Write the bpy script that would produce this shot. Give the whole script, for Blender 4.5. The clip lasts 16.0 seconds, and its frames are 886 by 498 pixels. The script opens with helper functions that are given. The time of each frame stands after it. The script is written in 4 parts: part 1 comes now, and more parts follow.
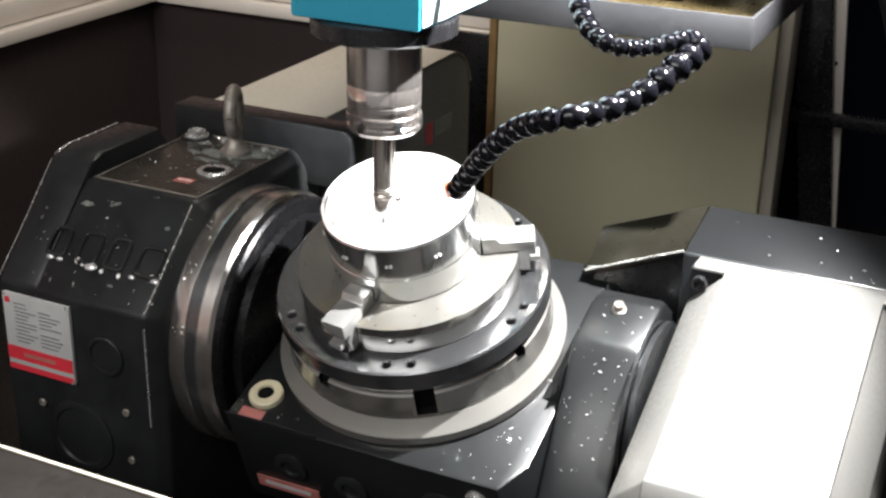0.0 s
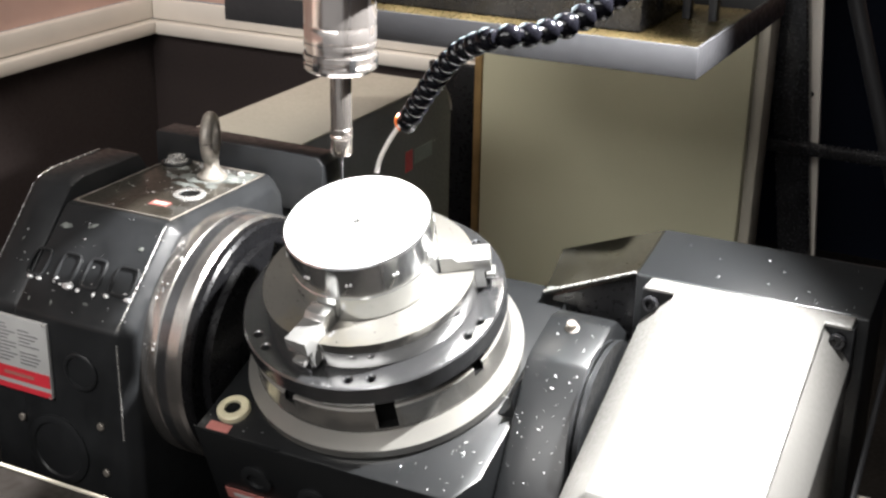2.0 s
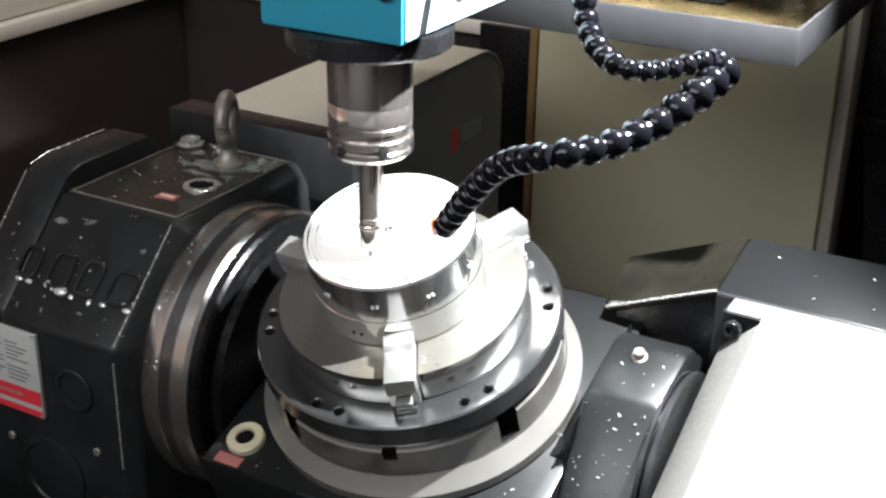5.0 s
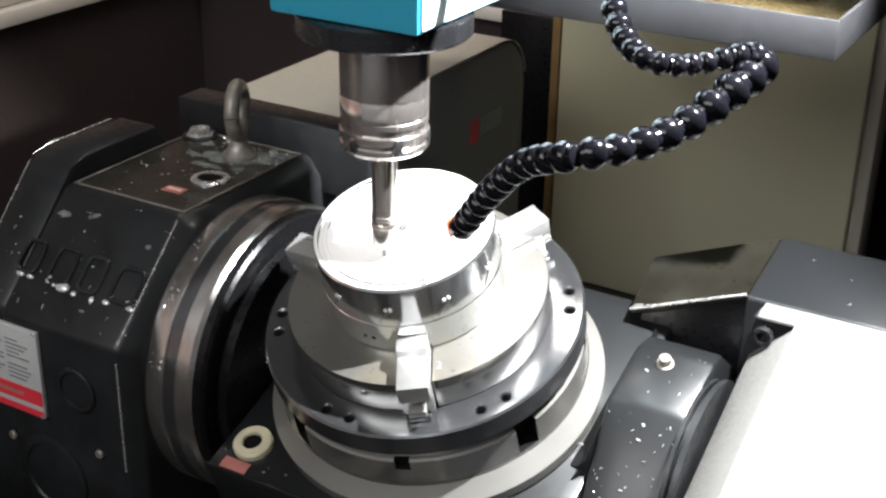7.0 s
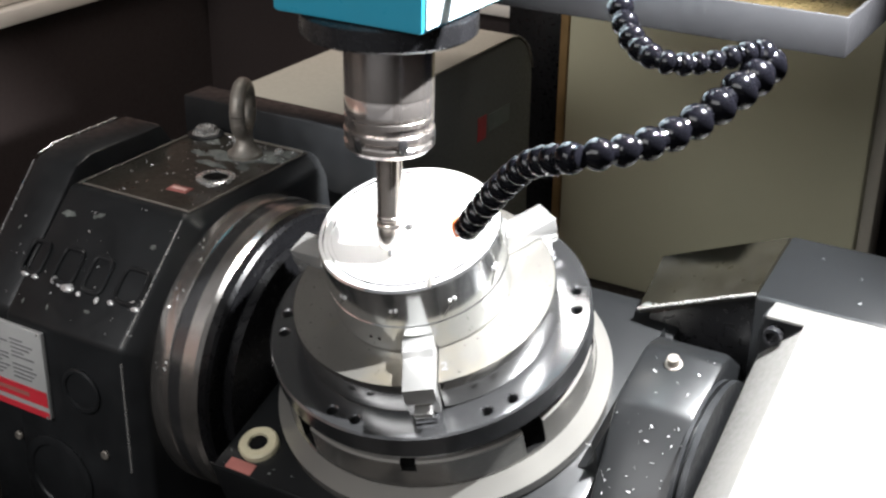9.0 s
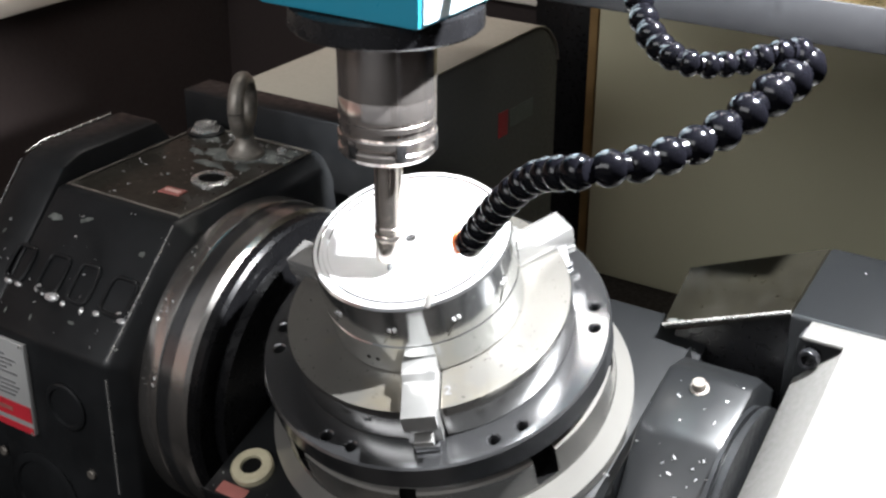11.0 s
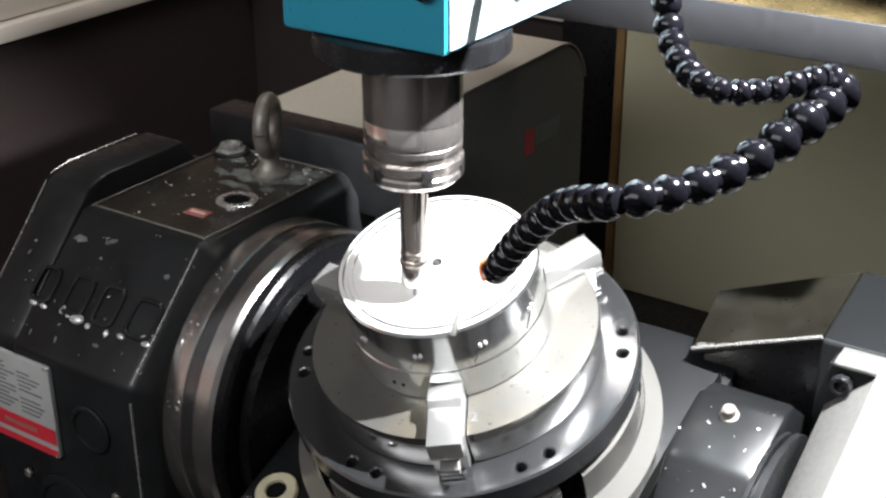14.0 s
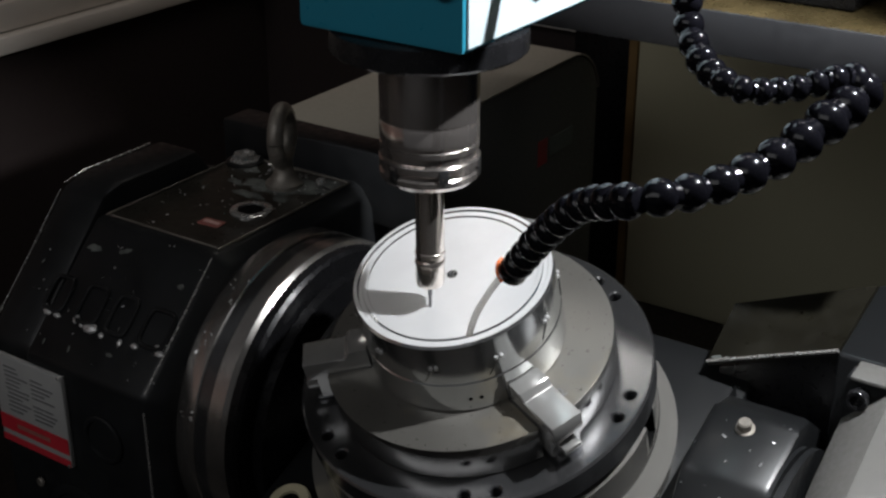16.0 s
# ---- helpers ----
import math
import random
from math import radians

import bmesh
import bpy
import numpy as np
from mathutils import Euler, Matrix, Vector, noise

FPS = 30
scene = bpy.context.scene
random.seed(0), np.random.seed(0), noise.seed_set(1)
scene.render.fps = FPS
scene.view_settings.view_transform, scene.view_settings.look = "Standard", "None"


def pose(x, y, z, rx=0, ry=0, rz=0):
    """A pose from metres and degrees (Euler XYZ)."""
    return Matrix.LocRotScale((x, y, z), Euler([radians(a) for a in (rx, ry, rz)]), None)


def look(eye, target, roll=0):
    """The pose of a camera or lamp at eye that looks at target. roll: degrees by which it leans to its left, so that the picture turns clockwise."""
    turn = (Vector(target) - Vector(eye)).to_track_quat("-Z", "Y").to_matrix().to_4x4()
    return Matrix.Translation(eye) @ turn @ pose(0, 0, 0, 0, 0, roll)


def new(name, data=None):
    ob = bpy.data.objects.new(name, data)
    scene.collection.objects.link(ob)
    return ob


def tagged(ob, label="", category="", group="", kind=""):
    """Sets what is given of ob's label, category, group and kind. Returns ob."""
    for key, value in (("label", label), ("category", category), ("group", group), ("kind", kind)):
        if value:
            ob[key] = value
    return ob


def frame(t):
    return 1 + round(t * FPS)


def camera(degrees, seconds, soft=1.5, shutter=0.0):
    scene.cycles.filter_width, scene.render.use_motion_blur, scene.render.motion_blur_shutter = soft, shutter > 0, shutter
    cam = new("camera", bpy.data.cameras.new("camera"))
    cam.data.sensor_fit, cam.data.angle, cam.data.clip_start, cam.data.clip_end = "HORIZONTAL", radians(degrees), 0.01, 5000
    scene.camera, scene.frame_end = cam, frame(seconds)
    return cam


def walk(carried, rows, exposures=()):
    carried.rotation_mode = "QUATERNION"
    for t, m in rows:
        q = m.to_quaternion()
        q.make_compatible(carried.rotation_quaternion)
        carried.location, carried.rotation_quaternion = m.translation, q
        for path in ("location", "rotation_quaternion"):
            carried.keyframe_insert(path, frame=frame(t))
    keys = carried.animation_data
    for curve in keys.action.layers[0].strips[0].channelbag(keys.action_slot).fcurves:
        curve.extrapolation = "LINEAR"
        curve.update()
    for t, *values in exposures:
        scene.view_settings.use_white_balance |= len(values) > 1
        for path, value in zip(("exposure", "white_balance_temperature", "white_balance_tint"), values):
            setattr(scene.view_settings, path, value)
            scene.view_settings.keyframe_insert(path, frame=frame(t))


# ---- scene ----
FOV = 37.49
cam = camera(FOV, 16.0, soft=2.5)
# t, x, y, z, yaw to the left, pitch up, roll
PATH = [
    (0.0, 0.3750, -0.7476, 0.3724, 25.17, -22.89, 1.28),
    (0.5, 0.3783, -0.7538, 0.3703, 25.39, -22.30, 1.15),
    (1.0, 0.4027, -0.7685, 0.3698, 26.61, -22.09, 1.26),
    (1.5, 0.4244, -0.7812, 0.3754, 26.39, -21.47, 1.25),
    (2.0, 0.4312, -0.7593, 0.3783, 26.31, -21.46, 1.07),
    (2.5, 0.4247, -0.7379, 0.3766, 26.87, -21.93, 1.10),
    (3.0, 0.4048, -0.6943, 0.3637, 27.72, -21.59, 1.07),
    (3.5, 0.3929, -0.6675, 0.3720, 28.30, -22.94, 0.99),
    (6.0, 0.3594, -0.6134, 0.3623, 29.13, -24.27, 1.21),
    (6.5, 0.3557, -0.6031, 0.3611, 29.77, -24.51, 1.07),
    (7.0, 0.3539, -0.5985, 0.3591, 29.66, -24.56, 1.17),
    (7.5, 0.3529, -0.5950, 0.3594, 29.95, -24.63, 1.07),
    (8.0, 0.3507, -0.5912, 0.3582, 30.01, -24.93, 0.95),
    (8.5, 0.3518, -0.5916, 0.3592, 30.06, -24.64, 0.95),
    (9.0, 0.3526, -0.5915, 0.3596, 30.15, -24.82, 0.84),
    (11.5, 0.3327, -0.5214, 0.3464, 32.55, -25.57, 0.15),
    (12.0, 0.3306, -0.5202, 0.3485, 32.89, -25.59, -0.15),
    (12.5, 0.3311, -0.5218, 0.3513, 32.95, -25.34, -0.04),
    (13.0, 0.3317, -0.5228, 0.3502, 33.29, -25.32, -0.14),
    (13.5, 0.3337, -0.5246, 0.3520, 33.60, -25.00, -0.33),
    (14.0, 0.3319, -0.5233, 0.3518, 33.26, -25.07, -0.07),
    (14.5, 0.3308, -0.5245, 0.3523, 33.47, -25.10, 0.05),
    (15.0, 0.3204, -0.5142, 0.3498, 33.44, -25.11, -0.14),
    (15.5, 0.3304, -0.5200, 0.3529, 33.95, -24.74, -0.23),
    (16.0, 0.3275, -0.5235, 0.3530, 33.64, -24.73, 0.04),
]


def eye_pose(x, y, z, yaw, pitch, roll):
    return pose(x, y, z, 0, 0, yaw) @ pose(0, 0, 0, 90 + pitch) @ pose(0, 0, 0, 0, 0, roll)


# the camera slowly darkens its picture, which fades in the last second and a half
FADE = [(0.0, 0.2, 6500, 10), (1.1, 0.2, 6500, 10), (1.6, 0.44, 6550, 10), (2.6, 0.42, 6500, 10), (3.1, 0.2, 6350, 9), (6.0, 0.05, 6300, 9), (9.0, 0.0, 6350, 10), (11.5, -0.22, 6250, 10),
        (14.1, -0.22, 6300, 10), (14.4, -0.2, 6500, 10), (14.6, -0.25, 6500, 10), (15.0, -0.98, 6450, 10), (15.25, -1.4, 6400, 10), (15.5, -1.75, 6350, 10), (15.75, -2.05, 6350, 10), (16.0, -2.36, 6300, 10)]
walk(cam, [(r[0], eye_pose(*r[1:])) for r in PATH], FADE)

# ---- light ----
world = bpy.data.worlds.new("world")
scene.world = world
world.use_nodes = True
world.node_tree.nodes["Background"].inputs[0].default_value = (0.98, 0.98, 1.0, 1)
world.node_tree.nodes["Background"].inputs[1].default_value = 0.21


def spot_lamp(name, eye, target, watts, size, angle, blend, colour):
    d = bpy.data.lights.new(name, "SPOT")
    d.energy, d.shadow_soft_size, d.spot_size, d.spot_blend, d.color = watts, size, radians(angle), blend, colour
    ob = new(name, d)
    ob.matrix_world = look(eye, target)
    return ob


def area_lamp(name, eye, target, watts, sx, sy, colour):
    d = bpy.data.lights.new(name, "AREA")
    d.shape, d.size, d.size_y, d.energy, d.color = "RECTANGLE", sx, sy, watts, colour
    ob = new(name, d)
    ob.matrix_world = look(eye, target)
    return ob


work_light = spot_lamp("machine_work_light", (0.310, 0.034, 0.478), (-0.02, -0.100, 0.0), 122, 0.008, 84, 0.42, (0.985, 0.985, 0.985))
room_light = area_lamp("room_ceiling_light", (-0.10, -1.5, 1.05), (0.0, 0.3, 0.05), 27.0, 1.5, 0.6, (1.0, 0.985, 0.97))
rear_light = spot_lamp("machine_rear_light", (0.30, 0.36, 0.56), (-0.05, -0.05, 0.01), 8, 0.012, 34, 0.8, (1.0, 0.94, 0.82))
tube_light = area_lamp("machine_tube_light", (-0.20, 0.42, 0.93), (-0.15, 0.30, 0.0), 5.5, 0.6, 0.06, (1.0, 0.94, 0.86))


# ---- materials ----
def material(name, colour, rough=0.5, metal=0.0, vary=0.25, scale=60.0, bump=0.15, fine=600.0, coat=0.0, stain=None, stain_amount=0.0, stretch=(1, 1, 1), per_piece=0.0, turned=False, shine=0.5, even=False):
    m = bpy.data.materials.new(name)
    m.use_nodes = True
    nt = m.node_tree
    b = nt.nodes["Principled BSDF"]
    co = nt.nodes.new("ShaderNodeTexCoord")
    mp = nt.nodes.new("ShaderNodeMapping")
    mp.inputs["Scale"].default_value = stretch
    nt.links.new(co.outputs["Object"], mp.inputs[0])
    big = nt.nodes.new("ShaderNodeTexNoise")
    big.inputs["Scale"].default_value, big.inputs["Detail"].default_value = scale, 5
    sm = nt.nodes.new("ShaderNodeTexNoise")
    sm.inputs["Scale"].default_value, sm.inputs["Detail"].default_value = fine, 3
    nt.links.new(mp.outputs[0], big.inputs["Vector"])
    if turned:
        # fine grooves that run round the axis of the part
        sep = nt.nodes.new("ShaderNodeSeparateXYZ")
        flat = nt.nodes.new("ShaderNodeCombineXYZ")
        size = nt.nodes.new("ShaderNodeVectorMath")
        size.operation = "LENGTH"
        back = nt.nodes.new("ShaderNodeCombineXYZ")
        nt.links.new(co.outputs["Object"], sep.inputs[0])
        nt.links.new(sep.outputs[0], flat.inputs[0])
        nt.links.new(sep.outputs[1], flat.inputs[1])
        nt.links.new(flat.outputs[0], size.inputs[0])
        nt.links.new(size.outputs["Value"], back.inputs[0])
        nt.links.new(sep.outputs[2], back.inputs[2])
        nt.links.new(back.outputs[0], sm.inputs["Vector"])
    else:
        nt.links.new(mp.outputs[0], sm.inputs["Vector"])
    ramp = nt.nodes.new("ShaderNodeMapRange")
    ramp.inputs["From Min"].default_value, ramp.inputs["From Max"].default_value = 0.3, 0.7
    ramp.inputs["To Min"].default_value, ramp.inputs["To Max"].default_value = 1 - vary, 1 + vary
    nt.links.new(big.outputs["Fac"], ramp.inputs["Value"])
    mul = nt.nodes.new("ShaderNodeVectorMath")
    mul.operation = "SCALE"
    mul.inputs[0].default_value = colour
    nt.links.new(ramp.outputs[0], mul.inputs["Scale"])
    last = mul.outputs[0]
    if per_piece:
        info = nt.nodes.new("ShaderNodeObjectInfo")
        pr = nt.nodes.new("ShaderNodeMapRange")
        pr.inputs["To Min"].default_value, pr.inputs["To Max"].default_value = 1 - per_piece, 1 + per_piece
        nt.links.new(info.outputs["Random"], pr.inputs["Value"])
        mul2 = nt.nodes.new("ShaderNodeVectorMath")
        mul2.operation = "SCALE"
        nt.links.new(last, mul2.inputs[0])
        nt.links.new(pr.outputs[0], mul2.inputs["Scale"])
        last = mul2.outputs[0]
    if stain:
        sn = nt.nodes.new("ShaderNodeTexNoise")
        sn.inputs["Scale"].default_value, sn.inputs["Detail"].default_value, sn.inputs["Roughness"].default_value = scale * 0.6, 8, 0.65
        nt.links.new(co.outputs["Object"], sn.inputs["Vector"])
        sr = nt.nodes.new("ShaderNodeMapRange")
        sr.inputs["From Min"].default_value, sr.inputs["From Max"].default_value = 0.56, 0.72
        sr.inputs["To Max"].default_value = stain_amount
        nt.links.new(sn.outputs["Fac"], sr.inputs["Value"])
        mix = nt.nodes.new("ShaderNodeMix")
        mix.data_type = "RGBA"
        mix.inputs["B"].default_value = (*stain, 1)
        mix.inputs[7].default_value = (*stain, 1)
        nt.links.new(sr.outputs[0], mix.inputs[0])
        nt.links.new(last, mix.inputs[6])
        last = mix.outputs[2]
    nt.links.new(last, b.inputs["Base Color"])
    rr = nt.nodes.new("ShaderNodeMapRange")
    rr.inputs["From Min"].default_value, rr.inputs["From Max"].default_value = 0.3, 0.7
    rr.inputs["To Min"].default_value, rr.inputs["To Max"].default_value = max(0.03, rough * (0.94 if turned or even else 0.75)), min(1.0, rough * (1.06 if turned or even else 1.3))
    nt.links.new(sm.outputs["Fac"], rr.inputs["Value"])
    nt.links.new(rr.outputs[0], b.inputs["Roughness"])
    b.inputs["Metallic"].default_value = metal
    b.inputs["Specular IOR Level"].default_value = shine
    b.inputs["Coat Weight"].default_value = coat
    b.inputs["Coat Roughness"].default_value = 0.12
    if bump:
        bp = nt.nodes.new("ShaderNodeBump")
        bp.inputs["Strength"].default_value, bp.inputs["Distance"].default_value = bump, 0.0006
        nt.links.new(sm.outputs["Fac"], bp.inputs["Height"])
        nt.links.new(bp.outputs[0], b.inputs["Normal"])
    return m


BLACK = material("black_wet_paint", (0.0117, 0.0123, 0.0131), 0.38, 0, 0.3, 25, 0.05, 160, 0.03, (0.026, 0.026, 0.024), 0.25, shine=0.18)
CRADLE = material("dark_grey_cast_paint", (0.0068, 0.0073, 0.0078), 0.36, 0, 0.05, 14, 0.015, 160, 0.05, (0.024, 0.026, 0.027), 0.1, shine=0.35, even=True)
STEEL = material("ground_steel", (0.58, 0.57, 0.55), 0.24, 0.75, 0.08, 40, 0.02, 200)
RING = material("worn_disc_steel", (0.60, 0.57, 0.54), 0.25, 0.96, 0.08, 20, 0.0, 90, 0, (0.42, 0.36, 0.30), 0.45, even=True)
FLANGE = material("dark_turned_steel", (0.165, 0.167, 0.172), 0.2, 0.9, 0.08, 25, 0.0018, 1100, turned=True)
CHUCK = material("polished_chuck_steel", (0.42, 0.415, 0.40), 0.16, 0.95, 0.06, 14, 0.001, 700, turned=True)
# ground finish, colour darkened well below the sides for the shade across it
CHUCKTOP = material("darkened_ground_chuck_face", (0.1278, 0.123, 0.1115), 0.36, 0.55, 0.08, 16, 0.004, 400, 0, (0.20, 0.16, 0.09), 0.5)
ALU = material("polished_aluminium_side", (0.74, 0.75, 0.745), 0.13, 0.96, 0.05, 30, 0.001, 900, 0, (0.52, 0.56, 0.55), 0.3, turned=True)
ALUTOP = material("milled_aluminium_face", (0.70, 0.705, 0.71), 0.34, 0.5, 0.06, 30, 0.002, 1100, 0, (0.55, 0.57, 0.57), 0.3, turned=True)
RINGTOP = material("ground_ring_face", (0.50, 0.485, 0.45), 0.3, 0.78, 0.06, 20, 0.003, 500, turned=True)
# dark grey holds the shade on the motor's side, which gets little light
MOTORSIDE = material("shaded_motor_side", (0.095, 0.098, 0.095), 0.45, 0, 0.06, 10, 0.06, 300)
HOLDER = material("polished_tool_steel", (0.76, 0.70, 0.66), 0.17, 0.95, 0.05, 20, 0.004, 500, turned=True)
TURNED = material("bright_turned_steel", (0.56, 0.545, 0.51), 0.17, 0.92, 0.08, 20, 0.004, 600, 0, (0.42, 0.39, 0.33), 0.35, turned=True)
CARBIDE = material("tool_shank_steel", (0.74, 0.68, 0.63), 0.16, 0.95, 0.08, 80, 0.006, 300)
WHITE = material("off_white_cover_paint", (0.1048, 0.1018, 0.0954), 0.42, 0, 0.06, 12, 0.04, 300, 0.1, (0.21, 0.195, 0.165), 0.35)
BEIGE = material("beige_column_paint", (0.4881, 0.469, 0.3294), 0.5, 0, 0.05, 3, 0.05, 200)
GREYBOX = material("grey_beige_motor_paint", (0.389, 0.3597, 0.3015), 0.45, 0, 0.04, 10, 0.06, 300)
BROWN = material("dark_brown_panel", (0.0331, 0.0248, 0.0234), 0.5, 0, 0.08, 6, 0.04, 200, shine=0.3)
CREAM = material("cream_trim_paint", (0.6696, 0.6156, 0.5508), 0.4, 0, 0.06, 12, 0.05, 200)
PINK = material("warm_panel_paint", (0.4682, 0.308, 0.2587), 0.5, 0, 0.08, 8, 0.05, 200)
BLUE = material("blue_head_paint", (0.0253, 0.23, 0.3335), 0.35, 0, 0.06, 15, 0.04, 200, 0.15)
NAVY = material("navy_backdrop_paint", (0.0028, 0.0044, 0.0108), 0.6, 0, 0.1, 5, 0.03, 200, shine=0.1)
RUBBER = material("black_hose_plastic", (0.0032, 0.0032, 0.0044), 0.13, 0, 0.3, 80, 0.02, 600, 0.0, shine=0.2)
SATIN = material("black_satin_metal", (0.010, 0.010, 0.011), 0.24, 0.0, 0.3, 40, 0.05, 300, shine=0.4)
TRAYM = material("grey_tray_paint", (0.0212, 0.0212, 0.0229), 0.45, 0.0, 0.10, 12, 0.05, 200, 0, (0.085, 0.08, 0.075), 0.25, shine=0.35)
TRAYIN = material("oily_tray_floor", (0.084, 0.063, 0.028), 0.3, 0.1, 0.5, 30, 0.2, 300)
LABELW = material("label_silver_white", (0.336, 0.336, 0.329), 0.45, 0, 0.06, 40, 0.05, 300)
LABELR = material("label_red", (0.468, 0.026, 0.039), 0.4, 0, 0.1, 40, 0.03, 300)
TAGR = material("faded_red_tag", (0.30, 0.105, 0.09), 0.45, 0, 0.15, 60, 0.05, 300)
INK = material("print_ink", (0.13, 0.13, 0.135), 0.5, 0, 0.1, 60, 0.0, 300)
BRASS = material("cream_plug_ring", (0.50, 0.46, 0.32), 0.4, 0.2, 0.15, 60, 0.1, 400)
# darker copy of the black paint, for parts that lie in shade
SHADEBLACK = material("shaded_black_paint", (0.0045, 0.0045, 0.005), 0.3, 0, 0.3, 30, 0.03, 200, shine=0.2)
# near-black that paints the shade inside holes and notches
HOLESHADE = material("recess_shade_black", (0.004, 0.004, 0.004), 0.7, 0, 0.1, 60, 0.0, 300, shine=0.05)
ORANGE = material("orange_ring_plastic", (0.75, 0.16, 0.03), 0.35, 0, 0.1, 60, 0.05, 300)
TUBE = material("milky_tube", (0.88, 0.86, 0.82), 0.35, 0, 0.05, 60, 0.05, 300)
CORRODED = material("corroded_steel", (0.22, 0.20, 0.175), 0.5, 0.6, 0.3, 90, 0.3, 500, 0, (0.40, 0.38, 0.35), 0.5)
JAW = material("hardened_jaw_steel", (0.41, 0.4059, 0.3936), 0.22, 0.7, 0.08, 60, 0.004, 200, even=True)
TEAL = material("faint_teal_print", (0.17, 0.20, 0.185), 0.5, 0, 0.1, 60, 0.0, 300)
GUARD = material("oily_guard_paint", (0.0089, 0.0082, 0.0057), 0.36, 0, 0.3, 25, 0.08, 200, 0.05, (0.035, 0.033, 0.028), 0.3, shine=0.3)
CHIPS = material("aluminium_chips", (0.6, 0.6, 0.6), 0.3, 0.6, 0.2, 60, 0.0, 300)
GOLD = material("brass_edge_strip", (0.30, 0.19, 0.08), 0.4, 0.3, 0.2, 30, 0.1, 300)
PANEL = material("oily_brown_panel_paint", (0.0182, 0.0164, 0.0127), 0.34, 0, 0.4, 35, 0.1, 200, 0.15, (0.085, 0.085, 0.08), 0.6, shine=0.4)
SIDEW = material("pale_blue_white_panel", (0.55, 0.66, 0.70), 0.35, 0, 0.05, 20, 0.04, 300)
TAGP = material("tag_pale_print", (0.62, 0.42, 0.38), 0.45, 0, 0.05, 60, 0.0, 300)
RESIDUE = material("dried_coolant_crust", (0.091, 0.098, 0.091), 0.6, 0, 0.5, 120, 0.4, 700, 0, (0.30, 0.31, 0.29), 0.6)
MURK = material("coolant_wet_bed", (0.009, 0.0075, 0.0065), 0.6, 0, 0.4, 12, 0.2, 200, shine=0.15)


milky = TUBE.node_tree.nodes["Principled BSDF"]
milky.inputs["Transmission Weight"].default_value = 0.6
milky.inputs["IOR"].default_value = 1.15


# ---- building helpers ----
def ring_pts(r, z, seg, bm, a0=0.0):
    return [bm.verts.new((r * math.cos(a0 + 2 * math.pi * k / seg), r * math.sin(a0 + 2 * math.pi * k / seg), z)) for k in range(seg)]


def lathe(profile, seg=72, bm=None, m=None):
    """Turned body from (radius, height) pairs, closed at both ends."""
    bm = bm or bmesh.new()
    start = len(bm.verts)
    rings = [ring_pts(max(r, 1e-5), z, seg, bm) for r, z in profile]
    for a, b in zip(rings, rings[1:]):
        for k in range(seg):
            bm.faces.new((a[k], a[(k + 1) % seg], b[(k + 1) % seg], b[k]))
    if profile[0] != profile[-1]:
        bm.faces.new(rings[0][::-1])
        bm.faces.new(rings[-1])
    if m is not None:
        bm.verts.ensure_lookup_table()
        bmesh.ops.transform(bm, matrix=m, verts=bm.verts[start:])
    bmesh.ops.recalc_face_normals(bm, faces=bm.faces)
    return bm


def prism(poly, a, b, axis="z", bevel=0.0, bm=None, m=None, segs=2):
    """Outline swept from a to b along an axis: outline is (y, z) for x, (x, z) for y, (x, y) for z."""
    own = bmesh.new()
    put = {"x": lambda p, s: (s, p[0], p[1]), "y": lambda p, s: (p[0], s, p[1]), "z": lambda p, s: (p[0], p[1], s)}[axis]
    lo = [own.verts.new(put(p, a)) for p in poly]
    hi = [own.verts.new(put(p, b)) for p in poly]
    n = len(poly)
    own.faces.new(lo[::-1])
    own.faces.new(hi)
    for k in range(n):
        own.faces.new((lo[k], lo[(k + 1) % n], hi[(k + 1) % n], hi[k]))
    bmesh.ops.recalc_face_normals(own, faces=own.faces)
    if bevel:
        sharp = [e for e in own.edges if e.calc_face_angle(0) > 0.5]
        bmesh.ops.bevel(own, geom=sharp, offset=bevel, segments=segs, profile=0.5, affect="EDGES", clamp_overlap=True)
    if m is not None:
        bmesh.ops.transform(own, matrix=m, verts=own.verts)
    if bm is None:
        return own
    tmp = bpy.data.meshes.new("tmp")
    own.to_mesh(tmp)
    own.free()
    bm.from_mesh(tmp)
    bpy.data.meshes.remove(tmp)
    return bm


def block(x0, x1, y0, y1, z0, z1, bevel=0.001, bm=None, m=None):
    return prism([(x0, y0), (x1, y0), (x1, y1), (x0, y1)], z0, z1, "z", bevel, bm, m)


def tube_along(points, radius, seg=10, bm=None):
    bm = bm or bmesh.new()
    pts = [Vector(p) for p in points]
    rings = []
    side = Vector((0.31, 0.12, 0.94))
    for k, p in enumerate(pts):
        d = (pts[min(k + 1, len(pts) - 1)] - pts[max(k - 1, 0)]).normalized()
        u = d.cross(side).normalized()
        v = d.cross(u)
        r = radius[k] if isinstance(radius, (list, tuple)) else radius
        rings.append([bm.verts.new(p + r * (math.cos(2 * math.pi * j / seg) * u + math.sin(2 * math.pi * j / seg) * v)) for j in range(seg)])
    for a, b in zip(rings, rings[1:]):
        for j in range(seg):
            bm.faces.new((a[j], a[(j + 1) % seg], b[(j + 1) % seg], b[j]))
    bm.faces.new(rings[0][::-1])
    bm.faces.new(rings[-1])
    bmesh.ops.recalc_face_normals(bm, faces=bm.faces)
    return bm


